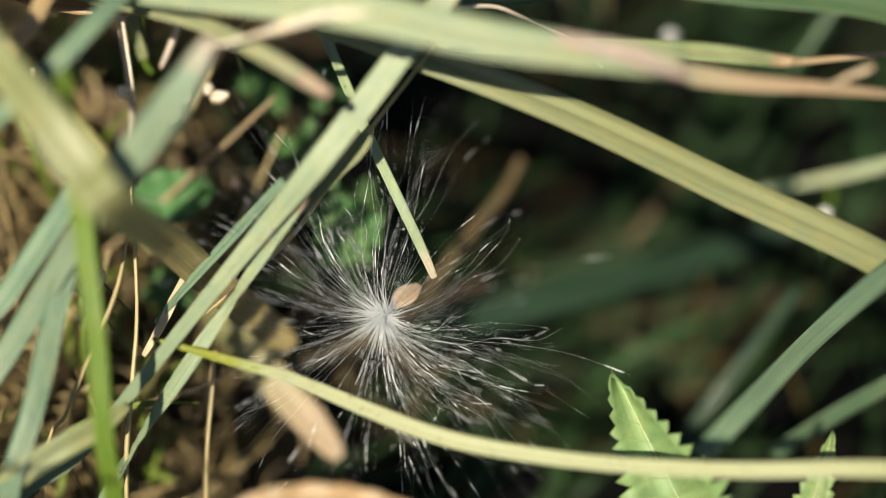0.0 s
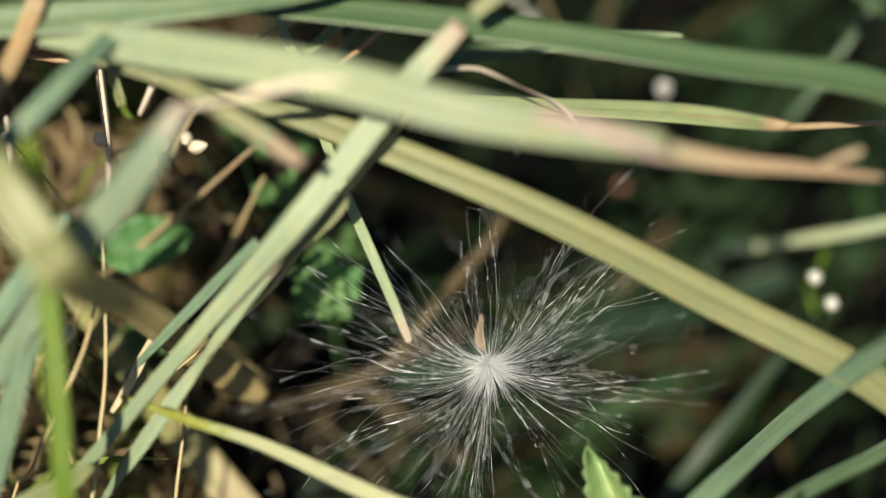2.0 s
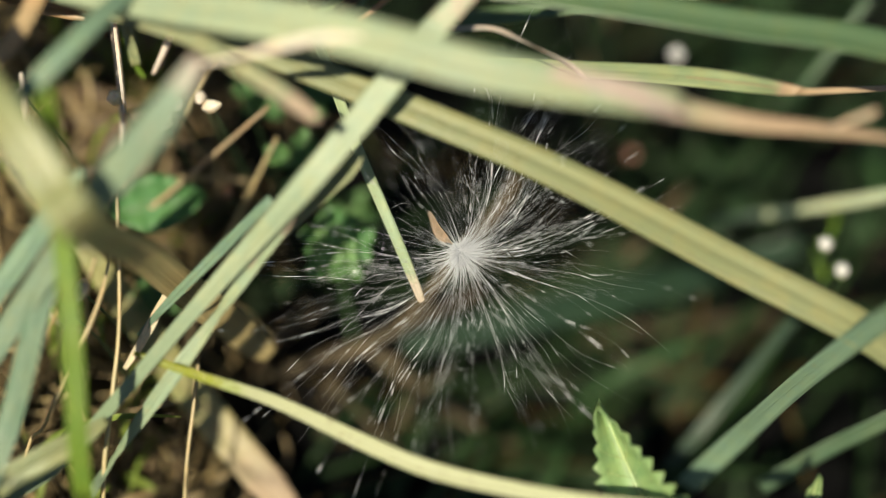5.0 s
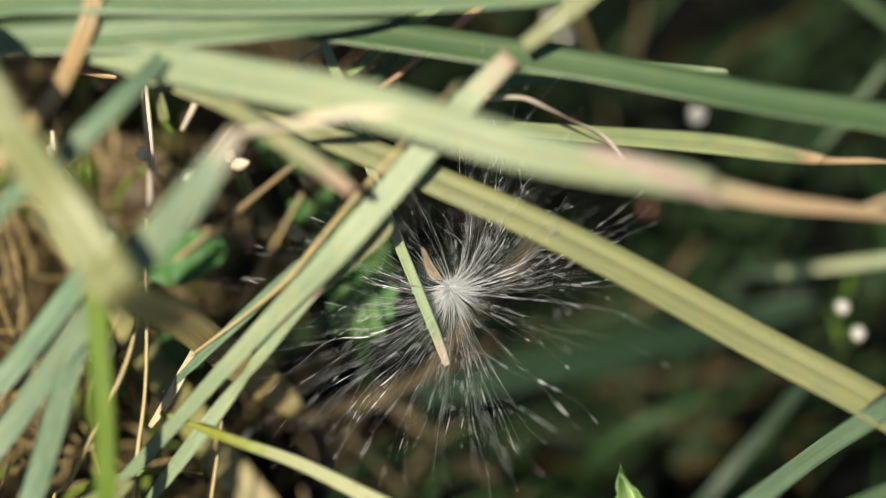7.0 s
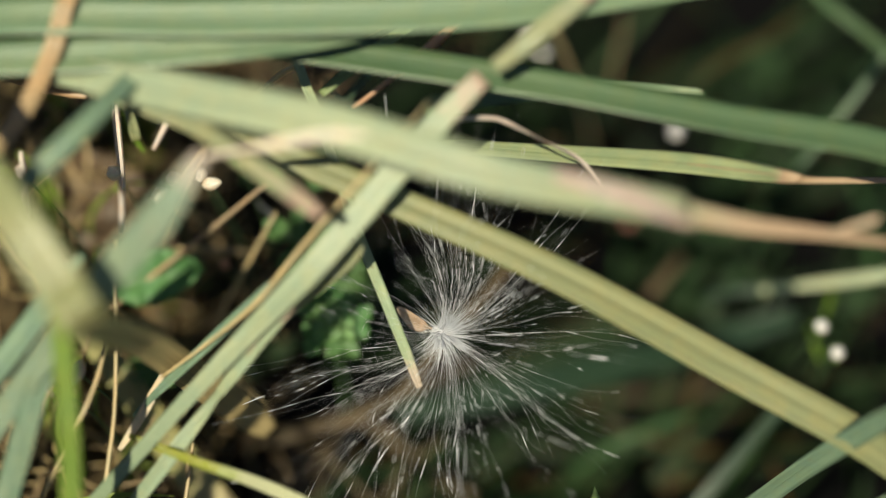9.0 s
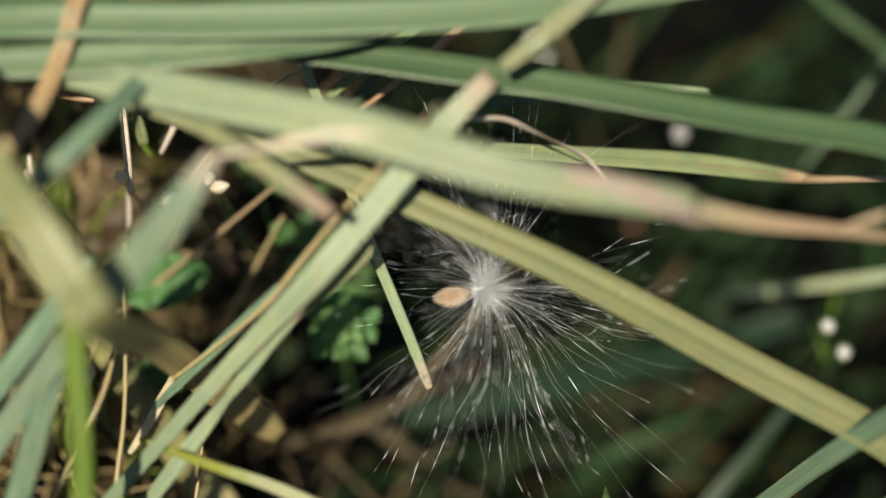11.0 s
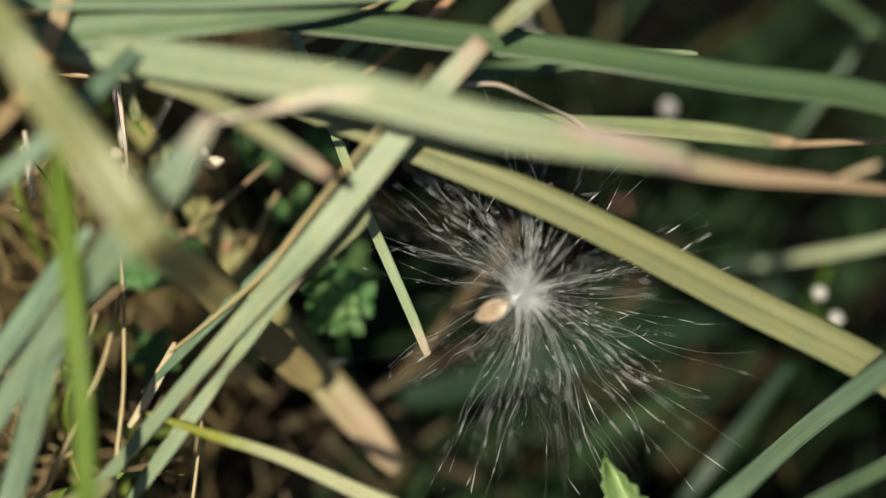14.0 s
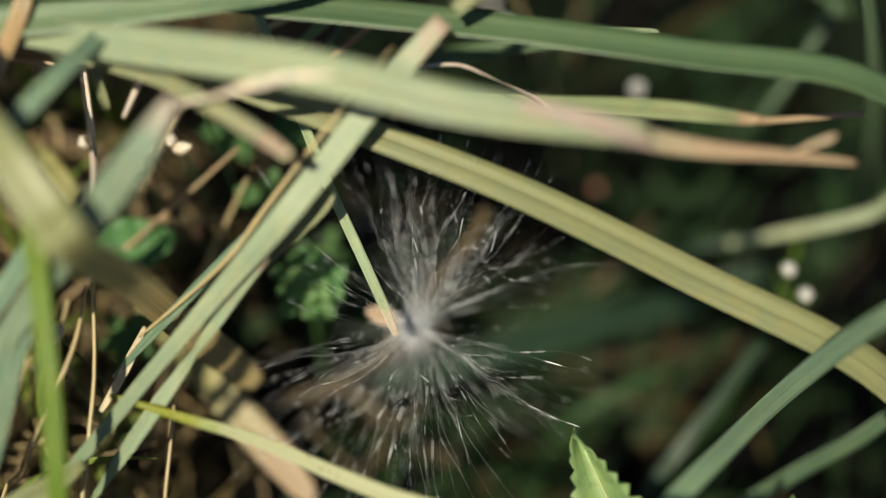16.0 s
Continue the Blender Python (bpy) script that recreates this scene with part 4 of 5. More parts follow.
def bud(centre, long, wide, lean, mat, label, name="bud"):
    verts, faces, uvs = [], [], []
    n, sides = 9, 10
    for i in range(n):
        s = i / (n - 1)
        r = wide * 0.5 * math.sin(math.pi * (0.04 + 0.92 * s)) ** 0.7 * (1 - 0.3 * s)
        for k in range(sides):
            a = 2 * math.pi * k / sides
            rib = 1 + 0.08 * math.cos(5 * a)
            verts.append((r * rib * math.cos(a), r * rib * math.sin(a), long * (s - 0.5)))
            uvs.append((k / sides, s))
    for i in range(n - 1):
        for k in range(sides):
            j = (k + 1) % sides
            faces.append((i * sides + k, i * sides + j, (i + 1) * sides + j, (i + 1) * sides + k))
    faces += [tuple(reversed(range(sides))), tuple(range((n - 1) * sides, n * sides))]
    ob = new(name, mesh_of(name, verts, faces, mat, uvs))
    ob.matrix_basis = Matrix.Translation(centre) @ pose(0, 0, 0, *lean)
    foot = Vector((centre[0] + 0.003, centre[1] + 0.002, rise(centre[0] + 0.003, centre[1] + 0.002) - 0.002))
    c = Vector(centre)
    v, f, u = tube([c * 1000, (c.lerp(foot, 0.5) + Vector((0.001, 0.001, 0))) * 1000, foot * 1000], [0.5, 0.5, 0.6])
    back = ob.matrix_basis.inverted()
    st = new("stalk", mesh_of("stalk", [back @ Vector(p) for p in v], f, DEEP, u))
    st.parent = ob
    if name == "white_flower":
        for i in range(5):
            a = 2 * math.pi * i / 5
            out, up = Vector((math.cos(a), math.sin(a), 0)) * wide * 500, Vector((0, 0, long * 1000))
            v, f, u = strip([out * 0.2 - up * 0.62, out * 0.95 - up * 0.42, out * 1.18 - up * 0.02], [0.5, 1.1, 0.15], 0, steps=3)
            sepal = new("sepal", mesh_of("sepal", v, f, SEPAL, u))
            sepal.parent = ob
    return tagged(ob, label, "flower", "small flowers and buds")


rosette((-0.02268, 0.11132, 0.07076), 0.0074, (22, 4, 0))
lobed_leaf((-0.03074, 0.12761, 0.07381), 0.0084, 205, 5, (30, 12, 0))
lobed_leaf((-0.02250, 0.12750, 0.05400), 0.0075, 100, 5, (25, -10, 0))
lobed_leaf((-0.04100, 0.15100, 0.06800), 0.0070, 60, 5, (35, 5, 0))
lobed_leaf((-0.02700, 0.14700, 0.07200), 0.0060, 300, 5, (20, 15, 0))
lobed_leaf((-0.06000, 0.10400, 0.06300), 0.0060, 20, 5, (30, 10, 0))
# hollow leaves take the leaf colour that has shade painted in
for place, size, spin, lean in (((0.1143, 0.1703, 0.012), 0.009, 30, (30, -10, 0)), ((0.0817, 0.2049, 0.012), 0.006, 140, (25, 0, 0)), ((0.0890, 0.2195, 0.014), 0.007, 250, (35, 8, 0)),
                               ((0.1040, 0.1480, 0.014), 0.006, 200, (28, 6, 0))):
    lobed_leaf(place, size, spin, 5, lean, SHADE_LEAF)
oval_leaf((-0.06855, 0.11885, 0.07164), 0.019, 0.012, 10, (28, 0, 0), LEAF, "smooth oval green herb leaf under the grass")
oval_leaf((0.04021, 0.04787, 0.07042), 0.032, 0.020, 114, (26, -6, 0), NETTLE, "bright green toothed leaf with a pale midrib", "toothed_leaf", 12, roll=-13, fold=0.26)
oval_leaf((0.05976, 0.04838, 0.07082), 0.017, 0.007, 67, (26, -6, 0), NETTLE, "small bright green toothed leaf", "toothed_leaf", 7)
oval_leaf((-0.04305, 0.04488, 0.09087), 0.040, 0.016, -2, (28, 0, 0), TAN, "dry tan dead leaf curled over the grass", "dead_leaf")
oval_leaf((-0.0853, 0.1495, 0.0668), 0.034, 0.020, -40, (28, 0, 0), MUTED, "withered brown dead leaf among stems", "dead_leaf")
oval_leaf((-0.08213, 0.14089, 0.11256), 0.032, 0.0055, -7, (28, 0, 0), RUST_LEAF, "withered brown dead leaf among stems", "dead_leaf")
bud((-0.04553, 0.12350, 0.07162), 0.0045, 0.0022, (0, 15, 0), PINK, "small pinkish bud on a thin stalk")
bud((0.04398, 0.15477, 0.03592), 0.0035, 0.003, (10, 5, 0), PINK, "small orange-pink bud low in the grass")
for place in ((0.08146, 0.11168, 0.06054), (0.07803, 0.11649, 0.06310), (0.02149, 0.18602, 0.06107), (0.01871, 0.19067, 0.06349)):
    bud(place, 0.0026, 0.0033, (20, 10, 0), PETAL_GLINT, "tiny white flower head on a green stalk", "white_flower")
for place, long, wide, lean in (((-0.06377, 0.13042, 0.09523), 0.0046, 0.0034, (25, 35, 0)), ((-0.05489, 0.12659, 0.09319), 0.005, 0.0042, (35, -20, 40)), ((-0.04536, 0.12908, 0.09452), 0.0045, 0.003, (15, 60, 10)),
                                ((-0.06915, 0.08846, 0.09535), 0.006, 0.0025, (60, 15, 0)), ((-0.05289, 0.13068, 0.09288), 0.004, 0.003, (40, 50, 0)), ((-0.04753, 0.13042, 0.09523), 0.0035, 0.0028, (70, 10, 0)),
                                ((-0.04164, 0.13471, 0.10249), 0.004, 0.0026, (30, 70, 0)), ((-0.07701, 0.12366, 0.10659), 0.005, 0.002, (60, 0, 20)), ((-0.06519, 0.09104, 0.09272), 0.006, 0.0026, (65, 10, 0))):
    bud(place, long, wide, lean, WHITE_DRY, "papery white bract among dry stems", "bract")
bud(tuple(0.001 * c for c in bud_node), 0.0030, 0.0030, (20, 10, 0), SUN_TINT, "pale swollen joint of a grass stalk", "stalk_joint")
# white disc added in place of a sun glint
bud((0.04909, 0.15890, 0.07051), 0.0040, 0.0044, (25, -35, 0), PETAL_GLINT, "small round white disc standing in for a sun glint in the hollow", "white_petal")


# ---- litter and undergrowth ----
def litter():
    """Dry straw lying crosswise on the mound, in one mesh."""
    rng = random.Random(11)
    verts, faces, uvs = [], [], []
    for i in range(1100):
        x, y = rng.uniform(-0.16, 0.02), rng.uniform(-0.02, 0.24)
        if rng.random() > min(1, max(0.05, (-0.03 - x) / 0.06)):
            continue
        z = 1000 * rise(x, y) + rng.uniform(-1, 9)
        a, l = rng.uniform(0, math.pi), rng.uniform(12, 40)
        d = Vector((math.cos(a), math.sin(a), rng.uniform(-0.25, 0.45)))
        side = Vector((-d.y, d.x, 0)) * rng.uniform(-5, 5)
        p = Vector((x * 1000, y * 1000, z))
        w = rng.uniform(0.3, 0.9)
        v, f, u = tube([p - d * l / 2, p + side + Vector((0, 0, rng.uniform(-1, 3))), p + d * l / 2], [w, w, w * 0.6], 4, 3)
        faces += [tuple(k + len(verts) for k in q) for q in f]
        verts += v
        uvs += u
    ob = new("straw_litter", mesh_of("straw_litter", verts, faces, LITTER, uvs))
    tagged(ob, "tangled dry straw and dead stems covering the soil", "litter", kind="stuff")


def dry_stand():
    """Thin dry stems standing in the mound, leaning towards the eye, in one mesh."""
    rng = random.Random(29)
    verts, faces, uvs = [], [], []
    for i in range(260):
        x, y = rng.uniform(-0.125, -0.035), rng.uniform(0.02, 0.20)
        z = 1000 * rise(x, y)
        p = Vector((x * 1000, y * 1000, z - 3))
        l = rng.uniform(12, 38)
        d = Vector((rng.gauss(0, 0.28), rng.gauss(0.1, 0.5), 0.8)).normalized()
        bend = Vector((rng.gauss(0, 1), rng.gauss(0, 1), 0)) * l * 0.12
        w = rng.uniform(0.35, 1.0)
        v, f, u = tube([p, p + d * l * 0.55, p + d * l + bend], [w, w, w * 0.5], 4, 4)
        faces += [tuple(k + len(verts) for k in q) for q in f]
        verts += v
        uvs += u
    ob = new("dry_stems", mesh_of("dry_stems", verts, faces, STRAW, uvs))
    tagged(ob, "dry pale stems standing in the tussock", "grass", kind="stuff")


def undergrowth(name, mat, count, box, seed, tall, label, clear=False):
    """Many short blades of one kind, in one mesh."""
    rng = random.Random(seed)
    verts, faces, uvs = [], [], []
    made = 0
    while made < count:
        x, y = rng.uniform(box[0], box[1]), rng.uniform(box[2], box[3])
        if clear and -0.19 < x < 0.19 and -0.10 < y < 0.30:
            continue
        made += 1
        h = rng.uniform(*tall)
        a = rng.uniform(0, 2 * math.pi)
        lean = rng.uniform(0.2, 0.9) * h
        z = 1000 * rise(x, y)
        p = Vector((x * 1000, y * 1000, z - 2))
        d = Vector((math.cos(a), math.sin(a), 0))
        w = rng.uniform(1.2, 3.2)
        v, f, u = strip([p, p + d * lean * 0.35 + Vector((0, 0, h * 0.6)), p + d * lean + Vector((0, 0, h * 0.95)), p + d * lean * 1.5 + Vector((0, 0, h * 0.9))],
                        [w, w * 1.1, w * 0.8, 0.2], rng.uniform(-40, 40), steps=3)
        faces += [tuple(k + len(verts) for k in q) for q in f]
        verts += v
        uvs += u
    ob = new(name, mesh_of(name, verts, faces, mat, uvs))
    tagged(ob, label, "grass", kind="stuff")


def flattened(name, mat, count, seed, long, wide, heading, label):
    """Long blades pressed down in the hollow, mostly the same way, in one mesh."""
    rng = random.Random(seed)
    verts, faces, uvs = [], [], []
    for i in range(count):
        x, y = rng.uniform(-0.02, 0.17), 0.26 * rng.random()
        l, a = rng.uniform(*long), rng.gauss(heading, 0.35)
        d = Vector((math.cos(a), math.sin(a), 0))
        p = Vector((x * 1000, y * 1000, 0)) - d * l * 0.5
        pts = []
        for s, h in ((0, 0.0), (0.33, 0.7), (0.66, 1.0), (1, 0.7)):
            q = p + d * l * s
            pts.append(Vector((q.x, q.y, 1000 * rise(q.x / 1000, q.y / 1000) + h * (5 + 0.2 * l * rng.random()))))
        w = rng.uniform(*wide)
        v, f, u = strip(pts, [w, w, w * 0.8, 0.2], rng.uniform(-45, 45), steps=4)
        faces += [tuple(k + len(verts) for k in q) for q in f]
        verts += v
        uvs += u
    ob = new(name, mesh_of(name, verts, faces, mat, uvs))
    tagged(ob, label, "grass", kind="stuff")


SHOOT = leafy("young_shoot", (0.22, 0.30, 0.06), thin=0.35)
LITTER = leafy("litter_straw", (0.38, 0.28, 0.14), thin=0.12, veins=8.0, spots=0.5)
litter()
dry_stand()
flattened("low_grass", SHADE_DARK, 105, 3, (50, 110), (1.0, 3.0), 0.75, "green grass blades lying low in the hollow, colour darkened for shade")
flattened("dry_undergrowth", OCHRE, 36, 4, (30, 80), (0.4, 1.0), 0.3, "dead brown stems lying low in the hollow")
flattened("narrow_low_grass", LOW, 42, 8, (35, 90), (0.8, 2.0), 0.85, "narrow green grass blades crossing low in the hollow")
flattened("crossing_low_grass", LOW, 16, 12, (30, 70), (0.6, 1.4), 2.2, "thin green grass blades crossing low in the hollow")
undergrowth("tussock_shoots", SHOOT, 170, (-0.16, -0.06, -0.02, 0.17), 17, (8, 30), "short yellow-green shoots among the dry straw")
# grass ring outside the view, added to cast shade inward
undergrowth("meadow_grass", GREEN, 3400, (-0.75, 0.75, -0.6, 0.85), 7, (70, 190), "dense green meadow grass, an unseen ring added to shade the tussock", True)


# ---- blades that the wind moves ----
swaying = \
blade(OLIVE_TAN, 8.0, [(-113.1, 168.8, -4.0), (-105.8, 157.6, 43.6), (-91.2, 135.1, 120.8), (-79.9, 117.8, 139.3), (-72.0, 105.7, 135.6), (-64.3, 96.1, 133.1), (-58.3, 88.5, 129.1), (-54.0, 83.5, 126.4), (-50.8, 90.1, 103.0), (-47.7, 92.1, 87.0), (-42.9, 92.1, 73.4), (-37.8, 91.1, 62.7), (-34.7, 90.0, 57.6)], [3, 4.5, 4.9, 4.9, 5.9, 6.7, 7.3, 6.7, 6.6, 6.6, 6.8, 6.4, 3])
drifting = \
blade(TAN_END, 8.0, [(-99.0, 161.1, -4.0), (-92.7, 153.1, 29.3), (-83.2, 141.1, 71.5), (-72.3, 127.1, 73.3), (-63.6, 116.1, 66.0), (-55.9, 107.0, 59.8), (-47.2, 97.3, 51.9), (-38.1, 87.6, 46.6), (-32.3, 81.6, 43.4), (-28.3, 76.8, 40.7), (-26.4, 74.4, 39.4)], [2.7, 4.1, 4.6, 4.6, 5.8, 6.7, 7.3, 7.4, 7, 5, 2.1])
sliding = \
stem(STRAW, 0.0, [(-4.4, 127.1, 126.5), (-11.4, 120.0, 122.3), (-19.7, 112.6, 115.6), (-27.6, 106.0, 108.1), (-33.3, 100.9, 102.8), (-40.6, 96.9, 96.9), (-51.2, 91.4, 90.0)], [0.25, 0.6, 0.85, 1.0, 0.95, 0.7, 0.4])


# ---- the floating seed ----
def build_seed():
    """Flat brown seed with a parachute of silky hairs; the seed points along +x, the hairs spread the other way."""
    rng = random.Random(21)
    thing = new("milkweed_seed")
    thing.empty_display_size = 0.01
    tagged(thing, "floating plumed seed with a spray of white silky hairs", "seed")
    n, m = 24, 14
    verts, faces, uvs = [], [], []
    for i in range(n + 1):
        s = i / n
        w = 0.28 + 1.75 * math.sin(math.pi * min(1, max(0, s - 0.14) / 0.86) ** 0.8) ** 0.75 * min(1, s * 4)
        bend = 0.9 * math.sin(1.6 * math.pi * s) * s
        for k in range(m):
            a = 2 * math.pi * k / m
            rim = 1 - 0.35 * abs(math.cos(a)) ** 6
            verts.append(((0.4 + 8.6 * s) * 0.001, w * math.cos(a) * 0.001, (0.16 * min(1, w) * math.sin(a) * rim + 0.3 * (w / 2) * math.cos(a) ** 2 + bend) * 0.001))
            uvs.append((k / m, s))
    for i in range(n):
        for k in range(m):
            j = (k + 1) % m
            faces.append((i * m + k, i * m + j, (i + 1) * m + j, (i + 1) * m + k))
    faces += [tuple(reversed(range(m))), tuple(range(n * m, (n + 1) * m))]
    body = new("seed_body", mesh_of("seed_body", verts, faces, SEED_SKIN, uvs))
    body.parent = thing
    tagged(body, "flat brown oval seed with a thin bent neck")
    tufts = []
    sectors = 8
    for sector in range(sectors):
        verts, faces, uvs, glint_faces = [], [], [], set()
        for h in range(48):
            # hairs come in locks: polar angle from the far end of the seed, turn about the seed's own axis
            if h % 4 == 0:
                lock = (math.acos(1 - rng.random() ** 0.85 * 1.62), 2 * math.pi * (sector + rng.random()) / sectors)
                droop = Vector((rng.gauss(0, 1), rng.gauss(0, 1), rng.gauss(0, 1))) * 2.4
                tall = rng.uniform(26, 46)
            polar, about = lock[0] + rng.gauss(0, 0.12), lock[1] + rng.gauss(0, 0.12)
            d = Vector((-math.cos(polar), math.sin(polar) * math.cos(about), 0.5 * math.sin(polar) * math.sin(about))).normalized()
            start = Vector((-rng.uniform(0.0, 1.1), rng.uniform(-0.35, 0.35), rng.uniform(-0.35, 0.35)))
            length = tall * rng.uniform(0.75, 1.08) * (1.0 if rng.random() < 0.8 else 0.55)
            first = (d + Vector((-0.45, 0, 0))).normalized()
            sag = droop + Vector((rng.gauss(0, 1), rng.gauss(0, 1), rng.gauss(0, 1))) * 0.9
            wave = Vector((rng.gauss(0, 1), rng.gauss(0, 1), rng.gauss(0, 1))) * 0.35
            pts = [start, start + first * length * 0.14, start + (first * 0.3 + d * 0.7).normalized() * length * 0.42 + sag * 0.2,
                   start + d * length * 0.62 + sag * 0.55 + wave, start + d * length * 0.82 + sag * 1.15 - wave, start + d * length + sag * 2.1 + wave]
            w = 0.011 + 0.026 * rng.random() ** 2.5
            pieces = [tube(pts, [w * 1.8, w * 1.2, w, w, w * 0.9, w * 0.5], 3, 5)]
            # thicker glossy bits laid on the hair to imitate sun glints
            line = glide(pts, [1] * 6, 14)
            for k in range(rng.choice((0, 1, 2, 3, 4, 5, 6))):
                at = int(rng.uniform(0.3, 0.97) * len(line))
                run = line[at:at + rng.choice((2, 3, 4, 6))]
                if len(run) > 1:
                    fat = 0.08 + 0.15 * rng.random() ** 1.5
                    pieces.append(tube([q for q, one in run], [fat * 0.4] + [fat] * (len(run) - 2) + [fat * 0.4], 4, 2))
            for i, (v, f, u) in enumerate(pieces):
                if i:
                    glint_faces.update(range(len(faces), len(faces) + len(f)))
                faces += [tuple(k + len(verts) for k in q) for q in f]
                verts += v
                uvs += u
        me = mesh_of("silk_tuft", verts, faces, SILK, uvs)
        me.materials.append(GLINT)
        for k in glint_faces:
            me.polygons[k].material_index = 1
        tuft = new("silk_tuft", me)
        tuft.parent = thing
        tagged(tuft, "spray of white silky hairs")
        tufts.append(tuft)
    verts, faces, uvs = [], [], []
    for h in range(620):
        d = Vector((rng.gauss(-0.5, 0.6), rng.gauss(0, 0.8), rng.gauss(0, 0.8))).normalized()
        at = Vector((-rng.uniform(0, 1.4), rng.uniform(-0.4, 0.4), rng.uniform(-0.4, 0.4)))
        l = 0.6 + 8.4 * rng.random() ** 1.8
        v, f, u = tube([at, at + d * l * 0.5 + Vector((-0.4, 0, 0)), at + d * l], [0.26, 0.14, 0.03], 3, 2)
        faces += [tuple(k + len(verts) for k in q) for q in f]
        verts += v
        uvs += u
    for i in range(7):
        for k in range(10):
            a, p = 2 * math.pi * k / 10, math.pi * i / 6
            r = 1.2 + 0.2 * math.sin(3 * a + 2 * i)
            verts.append((0.001 * (-0.5 - 1.4 * math.cos(p)), 0.001 * r * math.sin(p) * math.cos(a), 0.001 * r * math.sin(p) * math.sin(a)))
            uvs.append((k / 10, i / 6))
    at = len(verts) - 70
    faces += [(at + i * 10 + k, at + i * 10 + (k + 1) % 10, at + i * 10 + 10 + (k + 1) % 10, at + i * 10 + 10 + k) for i in range(6) for k in range(10)]
    crown = new("silk_crown", mesh_of("silk_crown", verts, faces, SILK, uvs))
    crown.parent = thing
    tagged(crown, "dense white base of the silky hairs")
    return thing, body, tufts


seed, seed_body, tufts = build_seed()


def nudged(thing, rows):
    """Rows of seconds, millimetres to the side, and millimetres up the slope of the view."""
    walk(thing, [(t, pose(0.001 * a, 0.00088 * b, 0.00047 * b - 0.001 * c)) for t, a, b, c in rows])


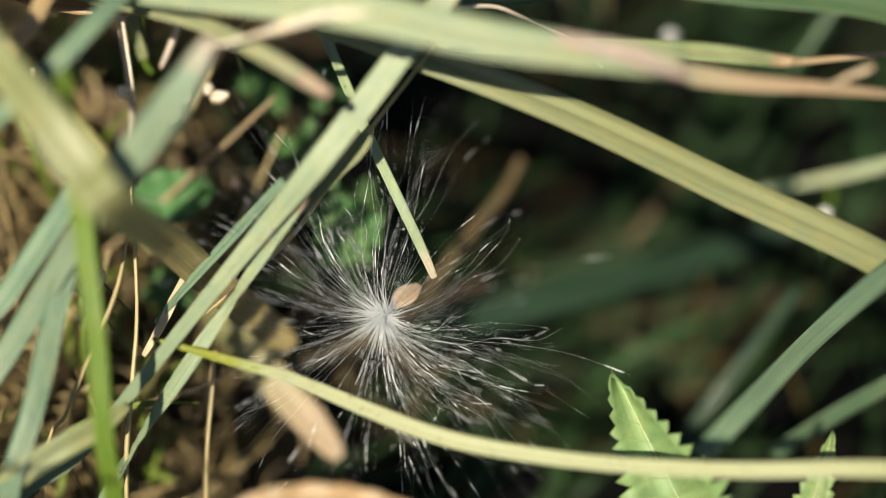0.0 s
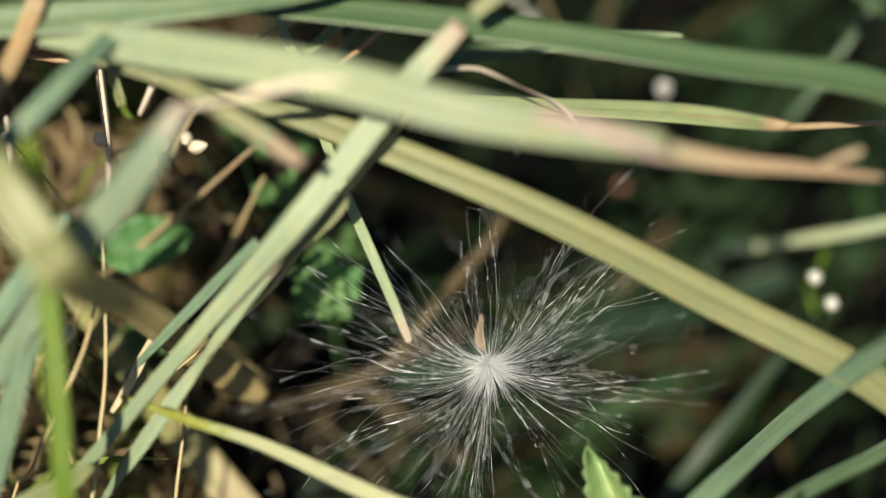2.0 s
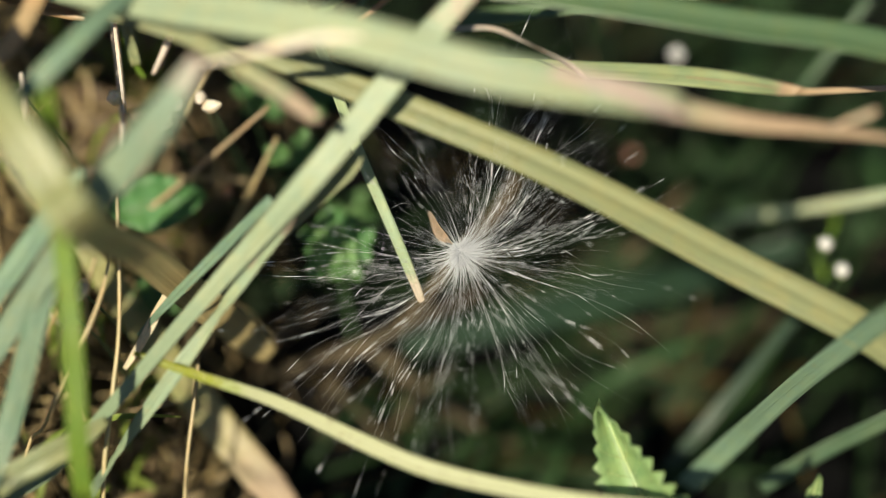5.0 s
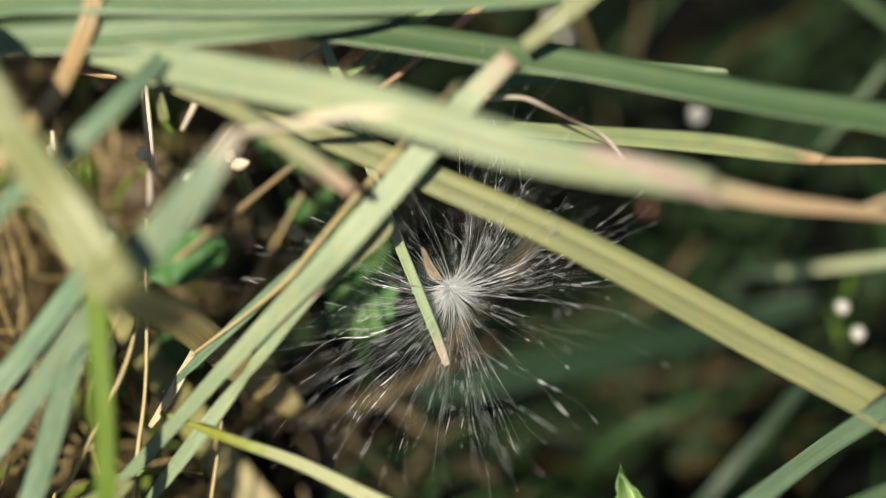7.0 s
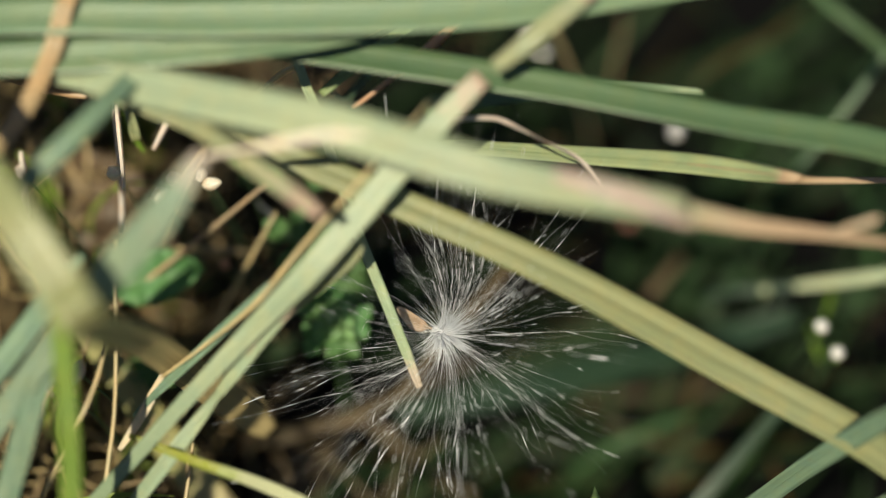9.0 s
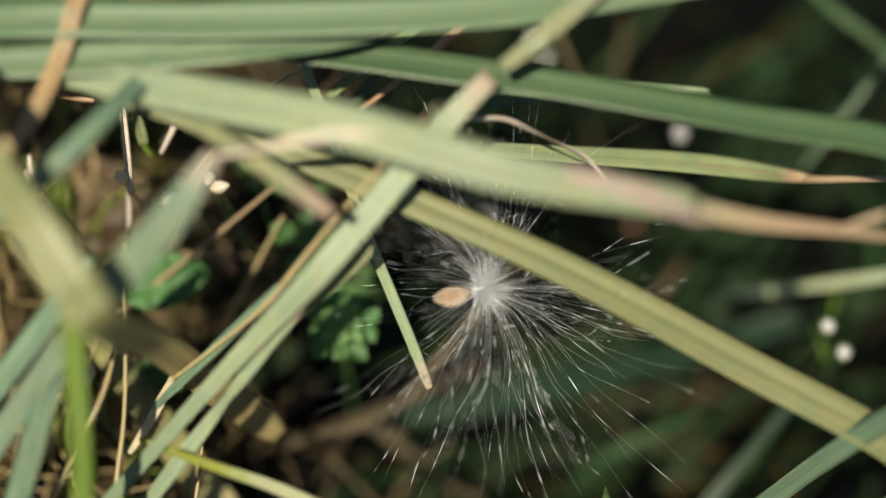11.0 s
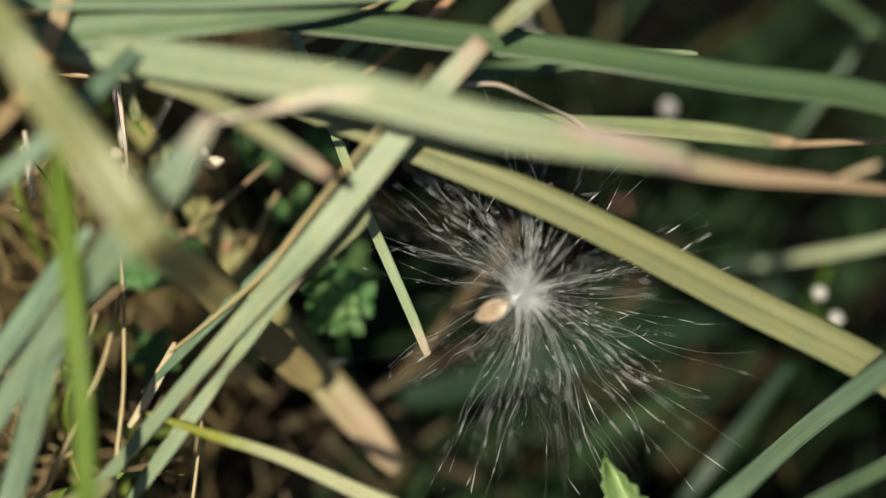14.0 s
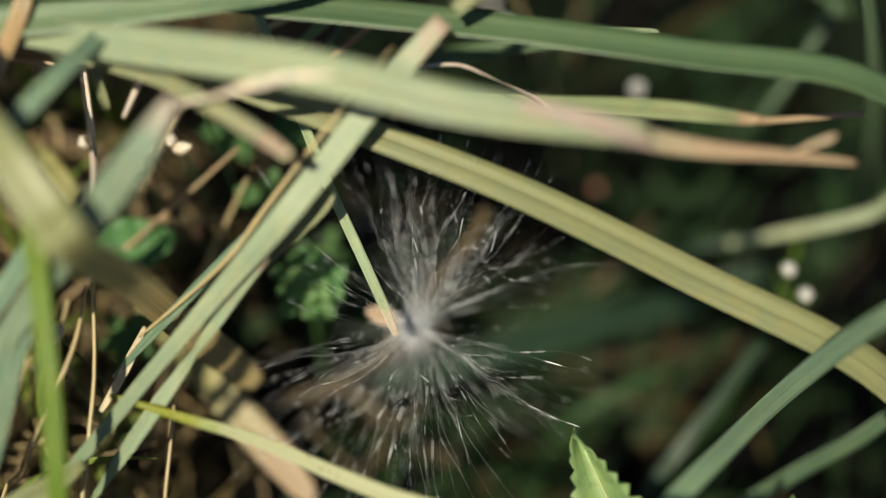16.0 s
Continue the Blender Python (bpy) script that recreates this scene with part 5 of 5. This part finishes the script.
def motions():
    nudged(swaying, [(0, 0.32, 2.02, 0.16), (1, 0.19, 2.00, -0.02), (1.5, -0.02, 1.72, -0.09), (2, -0.69, 1.85, -0.20), (3.5, -2.14, 2.14, 0.00), (4, -1.95, 2.43, -0.15), (6, -0.93, 2.89, -0.16), (6.5, -0.76, 2.92, -0.16), (7.5, 0.03, 2.72, -0.11), (8, -0.13, 2.75, -0.11), (9, -0.34, 2.55, -0.20), (11.5, -0.13, 2.56, -0.16), (12.1, 0.88, 2.85, -0.11), (12.5, 13.71, 9.47, 0.09), (13, 10.65, 11.23, -0.04), (13.5, 9.03, 9.50, 0.03), (14.5, 6.72, 7.40, -0.15), (15, 5.11, 7.71, 0.02), (15.5, 3.46, 7.77, -0.14), (16, 1.23, 5.22, 0.07)])
    nudged(drifting, [(0, 0, 0, 0), (0.5, -2, -5.9, -2), (1, -3.9, -10.7, -4), (1.5, -3.9, -13.7, -5), (6, -3.9, -13.7, -5), (11.5, -3.9, -13.7, -5), (12.1, -1, -7.8, -3), (12.5, 22.5, 16.6, 0), (13, 17.6, 13.7, 0),
                      (13.5, 20, 14.6, 0), (14, 15.2, 11.8, 0), (14.5, 7, 6.8, 0), (15, 4.5, 6.5, 0), (15.5, 2.8, 3.9, 0), (16, 2.5, 2, 0)])
    nudged(leaning, [(0, 0.23, 7.71, 0.11), (0.5, 0.11, 6.21, 0.04), (1, 0.13, 3.62, -0.01), (1.5, -0.01, 1.38, -0.07), (2, -0.11, 1.61, -0.14), (3.5, 0.00, 2.21, -0.00), (4, -0.02, 2.10, -0.11), (6.5, 0.13, 0.96, -0.12), (7.5, 0.50, 0.31, -0.08), (8, 0.29, 0.07, -0.08), (8.5, 0.24, -0.07, -0.20), (9, 0.14, -0.01, -0.14), (11.5, 0.29, 0.80, -0.12), (12.5, 0.24, 2.72, 0.07), (13, 0.34, 3.54, -0.03), (13.5, 0.35, 3.98, -0.05), (14, 0.36, 4.43, -0.08), (14.5, 0.37, 4.27, -0.10), (15, 0.28, 4.20, -0.05), (15.5, 0.20, 4.14, 0.00), (16, 0.11, 3.37, 0.05)])
    nudged(sliding, [(0, 3, -2, 9), (4.2, 3, -2, 9), (5.2, 1.5, -1, 4), (6.3, 0, 0, 0), (16, 0, 0, 0)])
    walk(seed, [(t, pose(x, y, z, rx, ry, rz)) for t, x, y, z, rx, ry, rz in (
        (0.0, -0.0138, 0.0876, 0.0821, 21.5, 7.8, 47.6),
        (0.2, -0.0153, 0.0880, 0.0817, 23.0, 9.2, 43.9),
        (0.5, -0.0142, 0.0913, 0.0827, 25.0, 11.1, 38.6),
        (0.7, -0.0120, 0.0962, 0.0849, 21.9, 8.6, 45.5),
        (1.0, -0.0106, 0.1000, 0.0863, 16.9, 4.8, 55.7),
        (1.2, -0.0122, 0.1025, 0.0873, 14.4, 4.3, 61.4),
        (1.5, -0.0085, 0.1014, 0.0863, 10.2, 3.3, 70.3),
        (1.7, 0.0015, 0.0978, 0.0837, 2.8, -0.8, 85.0),
        (2.0, 0.0092, 0.0917, 0.0793, -5.8, -5.6, 102.2),
        (2.2, 0.0048, 0.1013, 0.0847, -12.0, -1.0, 114.2),
        (2.5, 0.0103, 0.1033, 0.0862, -21.9, 7.3, 135.7),
        (2.7, 0.0125, 0.1019, 0.0858, -24.6, 8.3, 144.6),
        (3.0, 0.0129, 0.0982, 0.0844, -26.6, 4.2, 157.5),
        (3.2, 0.0137, 0.0899, 0.0805, -24.5, 6.9, 144.8),
        (3.5, 0.0078, 0.0763, 0.0740, -17.9, 2.1, 126.6),
        (3.7, 0.0013, 0.0763, 0.0733, -14.8, -1.4, 120.8),
        (4.0, 0.0045, 0.0825, 0.0755, -11.1, -11.0, 114.8),
        (4.2, -0.0007, 0.0955, 0.0823, -12.7, -9.9, 118.2),
        (4.9, 0.0005, 0.1031, 0.0861, -17.7, -3.1, 129.5),
        (5.6, 0.0054, 0.1067, 0.0880, -21.9, -2.4, 142.5),
        (6.3, 0.0040, 0.1109, 0.0901, -24.7, 2.2, 152.8),
        (6.5, -0.0006, 0.1113, 0.0903, -23.1, -0.5, 146.6),
        (6.7, -0.0012, 0.1096, 0.0902, -21.5, -2.8, 140.9),
        (7.0, -0.0054, 0.1068, 0.0899, -17.9, 0.3, 128.0),
        (7.2, -0.0043, 0.1050, 0.0886, -17.9, -0.4, 127.8),
        (7.5, -0.0018, 0.1044, 0.0877, -18.0, -6.8, 129.3),
        (7.7, 0.0006, 0.1014, 0.0860, -18.8, -3.0, 130.3),
        (8.0, 0.0018, 0.0955, 0.0829, -20.1, 1.2, 132.5),
        (8.2, 0.0004, 0.0971, 0.0827, -19.8, 0.7, 131.8),
        (8.5, -0.0026, 0.1012, 0.0833, -19.5, -3.0, 131.8),
        (8.7, -0.0022, 0.1033, 0.0850, -22.2, 2.9, 138.9),
        (9.0, -0.0022, 0.1036, 0.0860, -25.3, 4.6, 152.6),
        (9.2, -0.0041, 0.1061, 0.0873, -26.2, 5.0, 157.9),
        (9.9, -0.0032, 0.1104, 0.0872, -28.7, 15.4, 165.0),
        (10.6, 0.0015, 0.1130, 0.0862, -30.0, 21.6, 175.2),
        (11.3, 0.0041, 0.1114, 0.0831, -28.7, 21.7, -170.8),
        (11.5, 0.0033, 0.1083, 0.0813, -30.0, 21.4, -179.9),
        (11.7, 0.0030, 0.1060, 0.0800, -30.2, 18.8, 169.1),
        (12.0, 0.0041, 0.1054, 0.0796, -28.0, 10.9, 154.9),
        (12.2, 0.0064, 0.1052, 0.0808, -28.8, 9.7, 162.3),
        (12.5, 0.0057, 0.1083, 0.0845, -29.6, 11.9, 170.5),
        (12.7, 0.0033, 0.1114, 0.0854, -30.0, 19.5, -175.9),
        (13.0, 0.0140, 0.1125, 0.0850, -26.7, 30.4, -154.5),
        (13.2, 0.0148, 0.1118, 0.0850, -26.5, 30.3, -154.5),
        (13.5, 0.0124, 0.1084, 0.0835, -26.3, 30.2, -154.5),
        (13.7, 0.0136, 0.1069, 0.0820, -27.1, 29.2, -157.4),
        (14.0, 0.0119, 0.1065, 0.0809, -28.1, 27.6, -161.5),
        (14.2, 0.0115, 0.1040, 0.0788, -29.9, 21.4, -173.6),
        (14.5, 0.0105, 0.1037, 0.0778, -30.1, 14.9, 161.4),
        (15.0, 0.0076, 0.1037, 0.0800, -31.7, 21.2, 161.1),
        (15.5, 0.0052, 0.1062, 0.0765, -30.2, 9.8, 165.1),
        (16.0, -0.0037, 0.1011, 0.0736, -29.0, 11.4, 154.4),
    )])
    walk(seed_body, [(t, pose(0, 0, 0, -a)) for t, a in [(0, 15), (0.5, 25), (1.5, 45), (2, 62), (3, 72), (4, 62), (6.5, 60), (8, 58), (9, 42), (9.2, 38), (11.3, 12), (16, 0)]])
    for i, tuft in enumerate(tufts):
        walk(tuft, [(t, pose(0, 0, 0, 7 * math.sin(1.1 * t + i), 9 * math.sin(1.7 * t + 2.1 * i), 7 * math.sin(1.3 * t + 1.3 * i))) for t in [0.5 * k for k in range(33)]])


motions()
